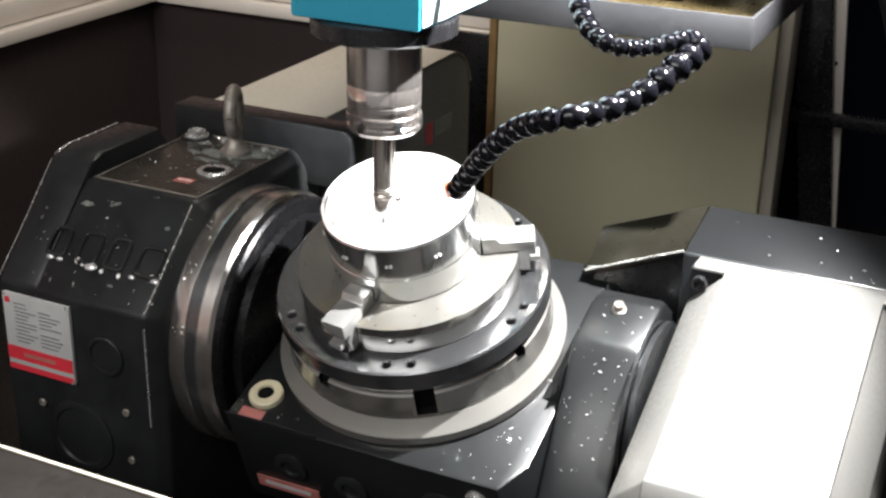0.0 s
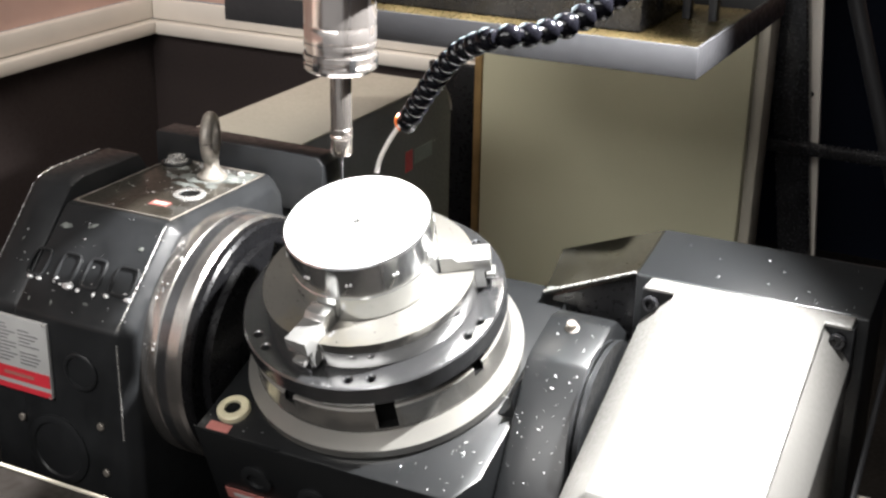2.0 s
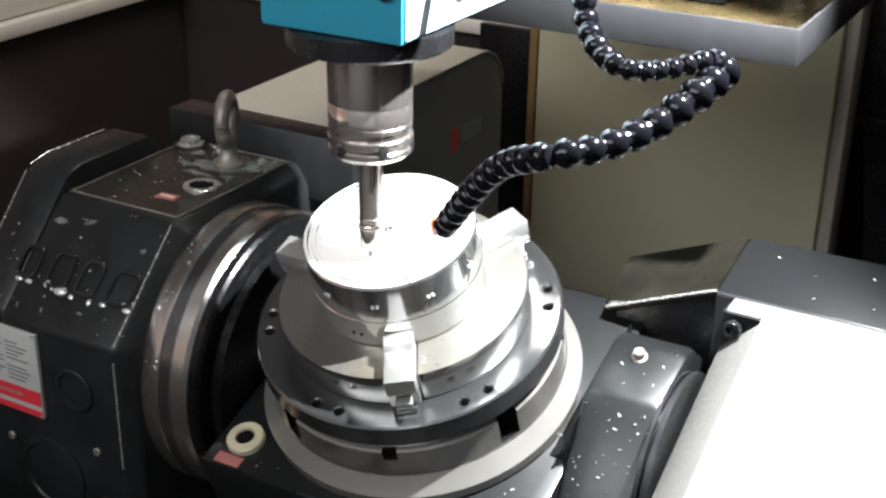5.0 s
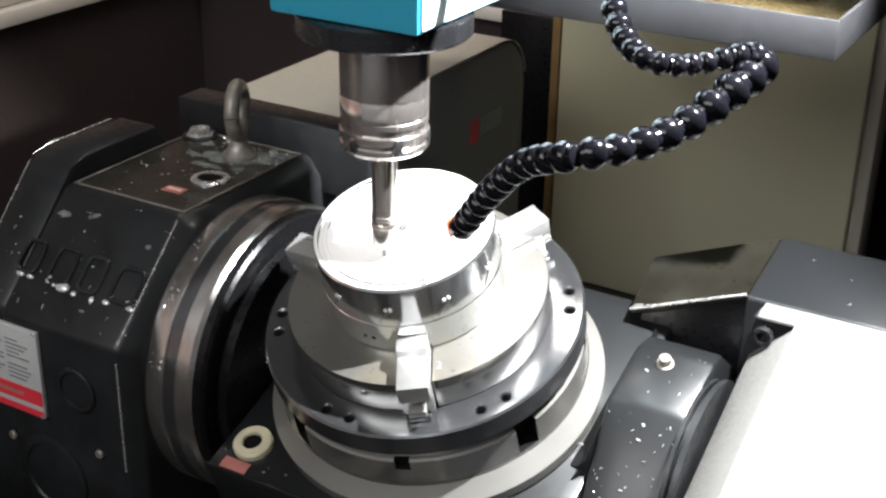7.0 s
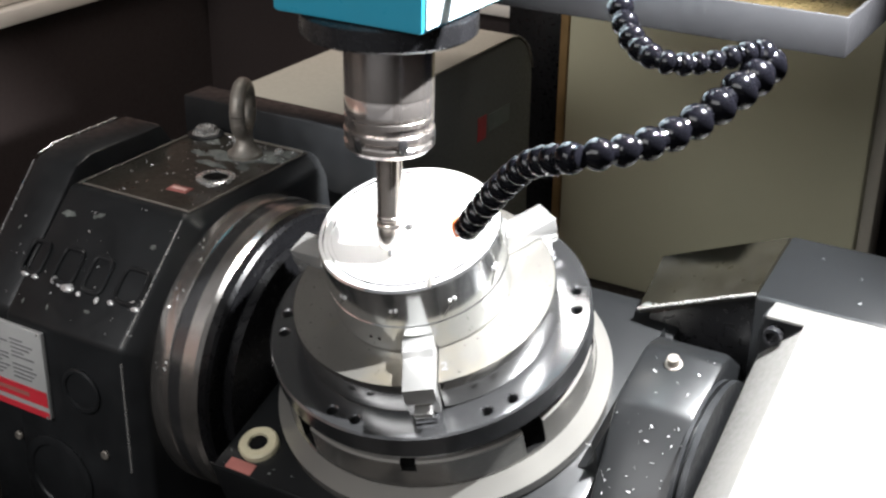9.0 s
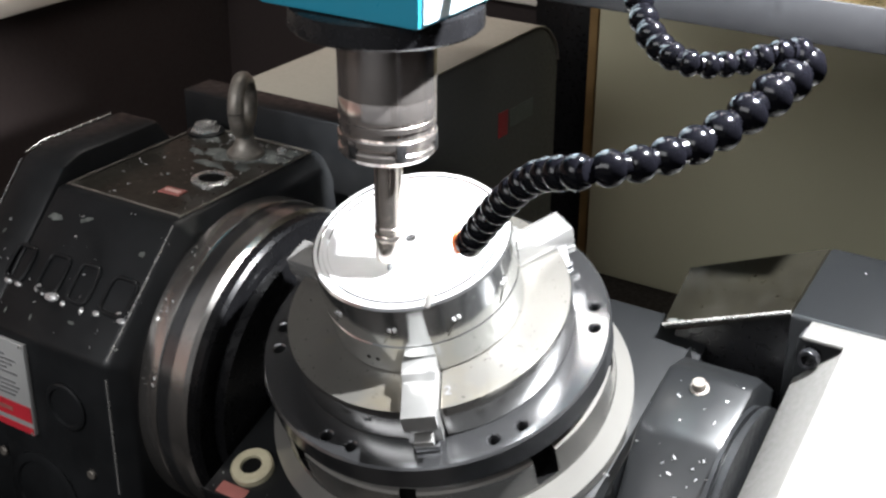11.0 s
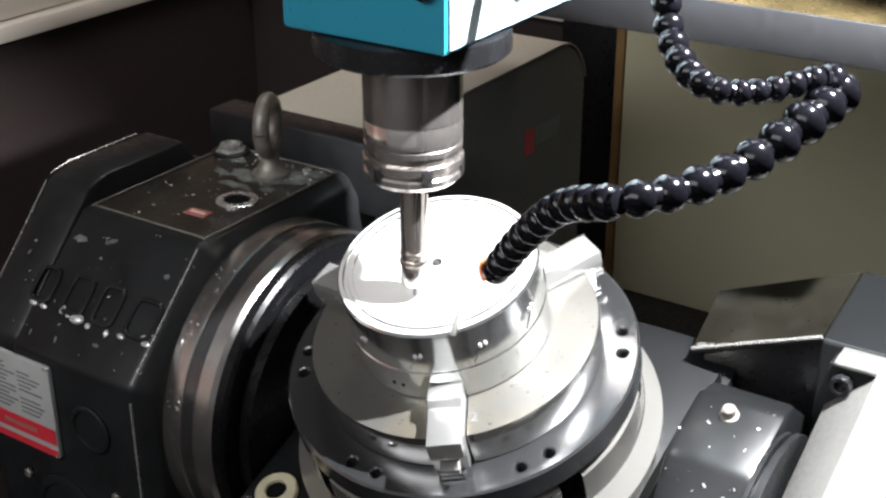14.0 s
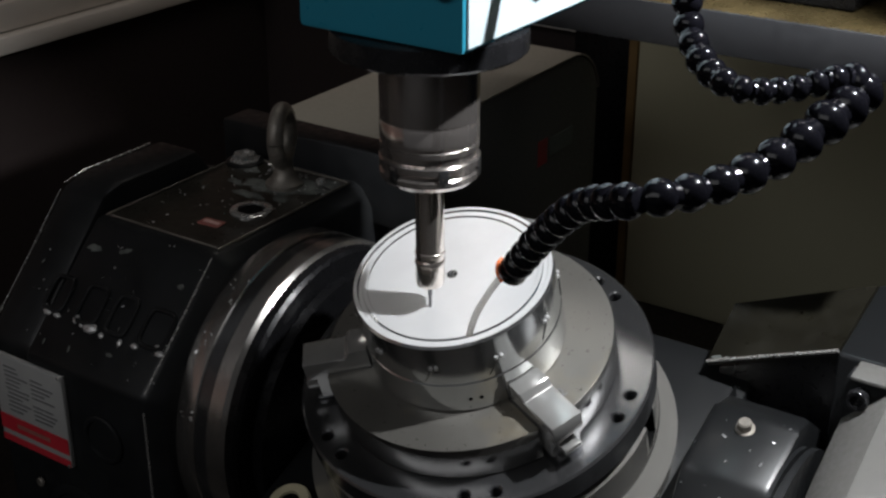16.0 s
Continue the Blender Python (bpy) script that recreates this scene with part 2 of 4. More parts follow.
def mesh_of(name, bm, mat, smooth=True):
    me = bpy.data.meshes.new(name)
    bm.to_mesh(me)
    bm.free()
    me.materials.append(mat)
    if smooth:
        for p in me.polygons:
            p.use_smooth = True
        me.set_sharp_from_angle(angle=radians(32))
    return me


def part(name, bm, mat, parent=None, label="", m=None):
    ob = new(name, mesh_of(name, bm, mat))
    if parent is not None:
        ob.parent = parent
    if m is not None:
        ob.matrix_basis = m
    if label:
        tagged(ob, label)
    return ob


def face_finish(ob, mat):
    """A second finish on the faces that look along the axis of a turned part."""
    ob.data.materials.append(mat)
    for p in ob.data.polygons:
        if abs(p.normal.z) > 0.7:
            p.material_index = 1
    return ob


def thing(name, label, category, group="", m=None):
    ob = new(name)
    ob.empty_display_size = 0.02
    tagged(ob, label, category, group)
    if m is not None:
        ob.matrix_basis = m
    return ob


def structure(name, bm, mat, label):
    ob = new(name, mesh_of(name, bm, mat))
    return tagged(ob, label, kind="structure")


def cut(bm, cutter):
    """The first body with the second taken out of it."""
    obs = []
    for b in (bm, cutter):
        me = bpy.data.meshes.new("cut")
        b.to_mesh(me)
        b.free()
        obs.append(new("cut", me))
    md = obs[0].modifiers.new("cut", "BOOLEAN")
    md.object, md.operation, md.solver = obs[1], "DIFFERENCE", "EXACT"
    res = bpy.data.meshes.new_from_object(obs[0].evaluated_get(bpy.context.evaluated_depsgraph_get()))
    out = bmesh.new()
    out.from_mesh(res)
    for o in obs:
        me = o.data
        bpy.data.objects.remove(o)
        bpy.data.meshes.remove(me)
    bpy.data.meshes.remove(res)
    return out


def spline(ctrl, step):
    """Points at an even step along a smooth curve through ctrl."""
    c = [Vector(p) for p in ctrl]
    c = [2 * c[0] - c[1]] + c + [2 * c[-1] - c[-2]]
    fine = []
    for i in range(1, len(c) - 2):
        for k in range(40):
            t = k / 40
            a, b, d, e = c[i - 1], c[i], c[i + 1], c[i + 2]
            fine.append(0.5 * (2 * b + (d - a) * t + (2 * a - 5 * b + 4 * d - e) * t * t + (3 * b - a - 3 * d + e) * t ** 3))
    fine.append(c[-2])
    out, left = [fine[0]], step
    for a, b in zip(fine, fine[1:]):
        l = (b - a).length
        while l > left:
            a = a + (b - a) * (left / l)
            l = (b - a).length
            out.append(a.copy())
            left = step
        left -= l
    return out


ALONG_X = Matrix.Rotation(radians(90), 4, "Y")
TO_FRONT = Matrix.Rotation(radians(90), 4, "X")
TILT = 19.8
SWIVEL = pose(0, 0, 0, TILT)

# ---- enclosure ----
BED = -0.30
structure("floor", block(-1.4, 1.4, -1.6, 1.1, BED - 0.05, BED, 0), MURK, "dark coolant-wet machine bed")
structure("wall_left", block(-0.80, -0.757, -1.6, 0.70, BED, -0.017, 0), BROWN, "dark brown sheet-metal side wall")
structure("wall_left_upper", block(-0.80, -0.762, -1.6, 0.70, 0.031, 0.32, 0), PINK, "warm pinkish upper side panel")
structure("wall_left_top", block(-0.80, -0.757, -0.9, 0.70, 0.3205, 0.95, 0), BROWN, "dark brown top of the side wall")
structure("wall_north", block(-0.80, 0.07, 0.70, 0.75, BED, -0.017, 0), BROWN, "dark brown back wall")
structure("wall_north_upper", block(-0.80, 0.07, 0.705, 0.75, 0.031, 0.32, 0), PINK, "warm panel above the back trim")
structure("wall_north_top", block(-0.80, 0.07, 0.70, 0.75, 0.3205, 0.95, 0), BROWN, "dark brown top of the back wall")
structure("ceiling", block(-0.80, 1.40, -0.55, 1.10, 0.9505, 1.0, 0), BROWN, "dark machine roof")
structure("backdrop", block(-0.2, 1.4, 1.05, 1.10, BED, 0.9, 0), NAVY, "dark navy machine interior far behind")
structure("wall_right", block(1.36, 1.40, -1.6, 1.05, BED, 0.9, 0), BROWN, "dark brown side wall")
trim_a = bmesh.new()
block(-0.757, -0.735, -1.6, 0.70, -0.017, 0.001, 0.003, trim_a)
block(-0.762, -0.748, -1.6, 0.70, 0.002, 0.031, 0.003, trim_a)
structure("trim_left", trim_a, CREAM, "cream stepped trim rail along the side wall")
trim_b = bmesh.new()
block(-0.734, -0.10, 0.678, 0.70, -0.017, 0.001, 0.003, trim_b)
block(-0.747, -0.10, 0.690, 0.70, 0.002, 0.031, 0.003, trim_b)
structure("trim_north", trim_b, CREAM, "cream stepped trim rail along the back wall")
col = thing("column_cover", "beige painted column cover with a brass edge strip", "machine cover", m=pose(0, 0.66, 0))
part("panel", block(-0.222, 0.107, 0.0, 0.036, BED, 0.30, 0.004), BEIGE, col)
# return takes a duller colour than the front for its shaded side
part("shaded_side_return", block(0.1072, 0.121, 0.008, 0.05, BED, 0.30, 0.003), GREYBOX, col)
part("edge_strip", block(-0.233, -0.2235, 0.002, 0.03, BED, 0.30, 0.001), GOLD, col, "narrow brass edge strip")
# solid black strip added as the shade of the open gap
structure("gap_shade_strip", block(-0.30, -0.2345, 0.67, 0.699, BED, 0.0, 0.001), SHADEBLACK, "black strip standing for shade in the gap beside the column")
post = thing("guide_post", "black leaning guide post behind the column", "machine post")
part("upright", prism([(0.082, 0.27), (0.127, 0.27), (0.1935, -0.299), (0.1600, -0.299)], 0.72, 0.745, "y", 0.003), SATIN, post)
part("cross_bar", block(0.109, 0.9, 0.705, 0.718, -0.062, -0.047, 0.003), SATIN, post, "black horizontal bar")
strip = thing("side_strip", "cream upright strip beside the black post", "machine panel")
part("strip", prism([(0.128, 0.27), (0.144, 0.27), (0.192, -0.299), (0.180, -0.299)], 0.75, 0.76, "y", 0.001), CREAM, strip)
part("fixing_screw", lathe([(0.003, 0), (0.003, 0.002), (0.001, 0.0025)], 10, None, Matrix.Translation((0.157, 0.7499, 0.0)) @ TO_FRONT), SATIN, strip)
pipe = thing("slanted_pipe", "light grey slanted pipe in the dark interior", "pipe")
part("pipe", tube_along([(0.140, 0.78, 0.25), (0.325, 0.78, -0.299)], 0.0098, 12), TRAYM, pipe)
part("pipe_foot", lathe([(0.016, 0), (0.016, 0.006), (0.010, 0.012)], 16, None, Matrix.Translation((0.325, 0.78, BED))), SATIN, pipe)
structure("trim_far", block(0.20, 0.9, 1.02, 1.049, 0.10, 0.30, 0.002), PINK, "warm tan panel far behind")
structure("sill_front", prism([(-0.62, BED), (-0.25, BED), (-0.25, -0.047), (-0.62, -0.047)], -0.75, 0.20, "x", 0.002), MURK, "dark sill at the front of the machine")
structure("trim_front", block(-0.75, 0.20, -0.252, -0.2495, -0.0469, -0.0455, 0.0004), GREYBOX, "thin bright edge of the front sill")


# ---- tray over the back ----
def build_tray():
    t = thing("drip_tray", "grey painted sheet-metal drip tray with an oily floor", "tray")
    part("front_lip", block(-0.194, 0.197, 0.100, 0.1025, 0.162, 0.1845, 0.0008), TRAYM, t)
    part("side_lip", block(0.1945, 0.197, 0.1027, 0.36, 0.162, 0.1845, 0.0008), TRAYM, t)
    part("back_lip", block(-0.194, 0.197, 0.3603, 0.363, 0.162, 0.1845, 0.0008), TRAYM, t)
    part("floor_sheet", block(-0.1915, 0.1943, 0.1027, 0.36, 0.1622, 0.164, 0), TRAYIN, t, "oily brown tray floor")
    part("side_lip", block(-0.194, -0.1917, 0.1027, 0.36, 0.162, 0.1845, 0.0008), TRAYM, t)
    part("arm", block(-0.155, -0.135, 0.3632, 0.6598, 0.163, 0.180, 0.001), TRAYM, t)
    part("arm", block(0.05, 0.07, 0.3632, 0.6598, 0.163, 0.180, 0.001), TRAYM, t)


build_tray()


def build_tray_box():
    b = thing("control_box", "black box with grey uprights standing in the drip tray", "machine box")
    part("case", block(-0.15, 0.118, 0.215, 0.345, 0.1642, 0.42, 0.003), SATIN, b)
    for x in (0.128, 0.150):
        part("upright_bar", block(x, x + 0.007, 0.29, 0.30, 0.1642, 0.42, 0.001), TRAYM, b, "grey upright bar")
    part("top_rail", block(0.119, 0.175, 0.288, 0.302, 0.4202, 0.43, 0.001), TRAYM, b)


build_tray_box()


# ---- left rotary unit ----
def build_rotary_unit():
    u = thing("rotary_unit", "black cast rotary table unit, wet and speckled with chips", "rotary table")
    prof = [(-0.087, BED), (-0.087, -0.036), (-0.020, 0.030), (0.118, 0.030), (0.150, 0.0), (0.150, BED)]
    inner = [(-0.077, BED), (-0.077, -0.040), (-0.0145, 0.0205), (0.112, 0.0205), (0.142, -0.006), (0.142, BED)]
    bm = bmesh.new()
    rows = [[bm.verts.new((x, y, z)) for y, z in p] for x, p in ((-0.268, prof), (-0.1685, prof), (-0.1590, inner))]
    for a, b in zip(rows, rows[1:]):
        for k in range(6):
            bm.faces.new((a[k], a[(k + 1) % 6], b[(k + 1) % 6], b[k]))
    bm.faces.new(rows[0][::-1])
    bm.faces.new(rows[2])
    bmesh.ops.recalc_face_normals(bm, faces=bm.faces)
    bmesh.ops.bevel(bm, geom=[e for e in bm.edges if e.calc_face_angle(0) > 0.3], offset=0.003, segments=3, profile=0.5, affect="EDGES", clamp_overlap=True)
    part("housing", bm, BLACK, u)
    prof2 = [(-0.083, BED), (-0.083, -0.036), (-0.012, 0.040), (0.004, 0.045), (0.074, 0.045), (0.086, 0.028), (0.146, 0.0), (0.146, BED)]
    part("side_hump", prism(prof2, -0.306, -0.2685, "x", 0.004), BLACK, u)
    # raised frame of the top panel
    for x0, x1, y0, y1 in ((-0.2635, -0.2625, -0.016, 0.112), (-0.1700, -0.1690, -0.016, 0.112), (-0.2615, -0.1715, -0.0147, -0.0138), (-0.2615, -0.1715, 0.1105, 0.112)):
        part("panel_rim", block(x0, x1, y0, y1, 0.0302, 0.0318, 0.0005), CORRODED, u, "worn grey panel edge")
    part("top_panel", block(-0.2615, -0.1715, -0.0133, 0.1093, 0.0301, 0.0305, 0), PANEL, u, "oily brown recessed top panel")
    for pts, r in (([(-0.3052, -0.010, 0.0415), (-0.3055, 0.006, 0.0448), (-0.3050, 0.030, 0.0449), (-0.3055, 0.066, 0.0450)], 0.0007), ([(-0.3055, -0.0820, -0.034), (-0.3052, -0.045, 0.0045), (-0.3052, -0.014, 0.0385)], 0.0005), ([(-0.1692, -0.084, -0.034), (-0.1692, -0.05, -0.0005), (-0.1692, -0.0215, 0.0278)], 0.0006), ([(-0.1690, -0.0864, -0.045), (-0.1688, -0.0866, -0.075), (-0.1690, -0.0864, -0.125)], 0.0007)):
        part("worn_edge", tube_along(pts, r, 8), STEEL, u, "bright worn paint edge")
    # embossed word as plain bars on the sloping face
    slope = Matrix.Translation((-0.2725, -0.0575, -0.007)) @ Matrix.Rotation(radians(44.6), 4, "X")
    # plain rounded loops in place of the maker's word
    for x0, x1, y0, y1 in ((0.000, 0.016, -0.011, 0.011), (0.028, 0.045, -0.012, 0.012), (0.054, 0.070, -0.012, 0.012), (0.081, 0.101, -0.012, 0.011)):
        c, hx, hy = (x0 + x1) / 2, (x1 - x0) / 2, (y1 - y0) / 2
        loop = [(c + hx * math.copysign(abs(math.cos(a)) ** 0.45, math.cos(a)), (y0 + y1) / 2 + hy * math.copysign(abs(math.sin(a)) ** 0.45, math.sin(a)), 0.0006) for a in [2 * math.pi * q / 40 for q in range(41)]]
        part("emblem_loop", tube_along(loop, 0.0016, 8), BLACK, u, "raised emblem loop", m=slope)
    drops = random.Random(12)
    for x, y in ((0.001, -0.010), (0.006, -0.0135), (0.014, -0.0125), (0.031, -0.012), (0.036, -0.0145), (0.043, -0.0125), (0.054, -0.0145), (0.069, -0.0145), (0.081, -0.0145), (0.100, -0.0145), (0.0985, -0.0105)):
        r = drops.uniform(0.0017, 0.0028)
        part("coolant_drop", lathe([(0.0001, -0.0002), (r, 0.0), (r * 0.85, r * 0.5), (r * 0.45, r * 0.8), (0.0001, r * 0.9)], 12), CHIPS, u, "pale drop at the emblem's lower edge", m=slope @ Matrix.Translation((x + drops.uniform(-0.001, 0.001), y + drops.uniform(-0.001, 0.0012), 0.0002)) @ Matrix.Diagonal((drops.uniform(0.7, 2.2), drops.uniform(0.6, 1.3), 0.8, 1)))
    # maker's plate
    plate = part("nameplate", block(-0.296, -0.2335, -0.0905, -0.0872, -0.1045, -0.041, 0.0004), LABELW, u, "silver and red nameplate with fine print")
    part("red_band", block(-0.2955, -0.234, -0.0911, -0.0906, -0.0955, -0.0845, 0), LABELR, plate, "red band")
    part("red_band", block(-0.2955, -0.234, -0.0911, -0.0906, -0.104, -0.0995, 0), LABELR, plate, "red band")
    part("red_mark", block(-0.2935, -0.289, -0.0911, -0.0906, -0.0485, -0.0440, 0), LABELR, plate, "small red mark")
    rng = random.Random(4)
    for k in range(11):
        z, a = -0.0478 - k * 0.0031, -0.286 + rng.uniform(0.0, 0.002)
        part("print_bar", block(a, a + rng.uniform(0.010, 0.021), -0.0911, -0.0906, z - 0.0009, z, 0), INK, plate, "grey line of fine print")
        if k not in (0, 6):
            part("print_bar", block(-0.262, -0.262 + rng.uniform(0.010, 0.022), -0.0911, -0.0906, z - 0.0009, z, 0), INK, plate, "grey line of fine print")
    part("print_bar", block(-0.280, -0.250, -0.0914, -0.0912, -0.0915, -0.0885, 0), TAGR, plate, "pale line on the red band")
    for x, z in ((-0.294, -0.042), (-0.2355, -0.042), (-0.2355, -0.1035)):
        part("rivet", lathe([(0.0012, 0), (0.0012, 0.0006), (0.0005, 0.001)], 10, None, Matrix.Translation((x, -0.0906, z)) @ TO_FRONT), STEEL, plate)
    # plugs on the front
    for x, z, r in ((-0.205, -0.075, 0.016), (-0.235, -0.150, 0.030)):
        part("blank_plug", lathe([(r, 0), (r, 0.0016), (r * 0.92, 0.0024), (r * 0.8, 0.0024), (r * 0.76, 0.001), (r * 0.1, 0.001)], 32, None, Matrix.Translation((x, -0.0869, z)) @ TO_FRONT), BLACK, u)
    for x, z in ((-0.188, -0.158), (-0.19, -0.118), (-0.27, -0.13)):
        part("cap_screw", lathe([(0.0032, 0), (0.0032, 0.0016), (0.0026, 0.0022), (0.001, 0.0022)], 12, None, Matrix.Translation((x, -0.0869, z)) @ TO_FRONT), CORRODED, u)
    # eyebolt
    eb = part("eyebolt", lathe([(0.0125, 0), (0.0125, 0.003), (0.009, 0.006), (0.0065, 0.010), (0.006, 0.018)], 24, None, Matrix.Translation((-0.203, 0.085, 0.0302))), CORRODED, u, "corroded steel lifting eye bolt")
    rg = [(0.0158 * math.cos(a), 0.0, 0.0168 * math.sin(a)) for a in [2 * math.pi * k / 40 for k in range(41)]]
    part("eye_ring", tube_along([(x, y, z + 0.0350) for x, y, z in rg], 0.0054, 14), CORRODED, eb, m=Matrix.Translation((-0.203, 0.085, 0.0302)) @ Matrix.Rotation(radians(-66), 4, "Z"))
    # filler neck, a black disc standing for its shaded bore, and its red tag
    part("filler_neck", lathe([(0.0135, 0), (0.0135, 0.0016), (0.0125, 0.0022), (0.0088, 0.0022), (0.0085, -0.0), (0.0085, -0.004)], 32, None, Matrix.Translation((-0.1925, 0.040, 0.0302))), STEEL, u, "steel filler neck")
    part("filler_bore_shade", lathe([(0.0084, 0), (0.0084, 0.0012)], 24, None, Matrix.Translation((-0.1925, 0.040, 0.0302))), HOLESHADE, u)
    part("red_tag", block(-0.008, 0.008, -0.0045, 0.0045, 0, 0.0006, 0), TAGR, u, "small faded red tag", m=Matrix.Translation((-0.2000, 0.012, 0.0306)) @ Matrix.Rotation(radians(4), 4, "Z"))
    part("tag_print", block(-0.206, -0.194, 0.0105, 0.0135, 0.0313, 0.0315, 0), TAGP, u, "pale print bar")
    part("fitting", lathe([(0.011, 0), (0.011, 0.003), (0.008, 0.0034), (0.008, 0.007), (0.0045, 0.0074), (0.0045, 0.006), (0.001, 0.006)], 6, None, Matrix.Translation((-0.2535, 0.103, 0.0302))), STEEL, u, "hexagon pipe fitting")
    part("fitting_collar", lathe([(0.013, 0), (0.013, 0.0018), (0.0115, 0.0024)], 28, None, Matrix.Translation((-0.2535, 0.103, 0.0302))), CRADLE, u)
    for x, y in ((-0.228, 0.106), (-0.186, 0.102)):
        part("cap_screw", lathe([(0.0035, 0), (0.0035, 0.0022), (0.0028, 0.003), (0.0015, 0.003), (0.0014, 0.0015)], 12, None, Matrix.Translation((x, y, 0.0302))), STEEL, u)
    # turning disc
    hub = Matrix.Translation((0, 0.0273, -0.0756)) @ ALONG_X
    part("disc_rim", lathe([(0.085, -0.160), (0.1005, -0.160), (0.1012, -0.1588), (0.1012, -0.1462), (0.1006, -0.1455), (0.085, -0.1455)], 96, None, hub), RING, u, "worn steel rim of the turning disc")
    part("disc_groove", lathe([(0.085, -0.1454), (0.1000, -0.1454), (0.1000, -0.1366), (0.085, -0.1366)], 96, None, hub), FLANGE, u)
    part("disc_face", lathe([(0.085, -0.1365), (0.1002, -0.1365), (0.1008, -0.1358), (0.1008, -0.1262), (0.0985, -0.1235), (0.02, -0.1235)], 96, None, hub), RING, u, "worn steel face of the turning disc")
    return u


build_rotary_unit()


def build_motor_box():
    b = thing("motor_box", "motor box, sides darkened for shade, beige top sheet, black front rim", "motor cover")
    prof = [(0.155, BED), (0.155, 0.040), (0.425, 0.040)] + [(0.425 + 0.047 * math.sin(radians(q)), -0.007 + 0.047 * math.cos(radians(q))) for q in range(10, 91, 10)] + [(0.472, BED)]
    # body darker than the top sheet, as its side is shaded
    part("body", prism(prof, -0.283, -0.170, "x", 0.004), MOTORSIDE, b, "motor body, grey darkened for its shade")
    arc = [(0.425 + 0.0475 * math.sin(radians(q)), -0.007 + 0.0475 * math.cos(radians(q))) for q in range(0, 81, 10)]
    low = [(0.425 + 0.0489 * math.sin(radians(q)), -0.007 + 0.0489 * math.cos(radians(q))) for q in range(80, -1, -10)]
    part("top_sheet", prism([(0.1555, 0.0405)] + arc + low + [(0.1555, 0.0419)], -0.2829, -0.1701, "x", 0.0003), GREYBOX, b, "beige sheet over the top")
    part("rim_plate", prism([(-0.290, 0.0), (-0.290, 0.050), (-0.124, 0.050), (-0.118, 0.044), (-0.118, 0.0)], 0.122, 0.150, "y", 0.0015), BLACK, b, "black front plate")
    part("rim_block", block(-0.290, -0.118, 0.1505, 0.1545, BED, -0.002, 0.001), BLACK, b)
    part("red_mark", block(-0.1699, -0.1694, 0.366, 0.381, -0.040, -0.018, 0), LABELR, b, "red mark on the cover")
    part("grey_mark", block(-0.1699, -0.1694, 0.386, 0.425, -0.036, -0.020, 0), TEAL, b, "pale lettering bar")


build_motor_box()


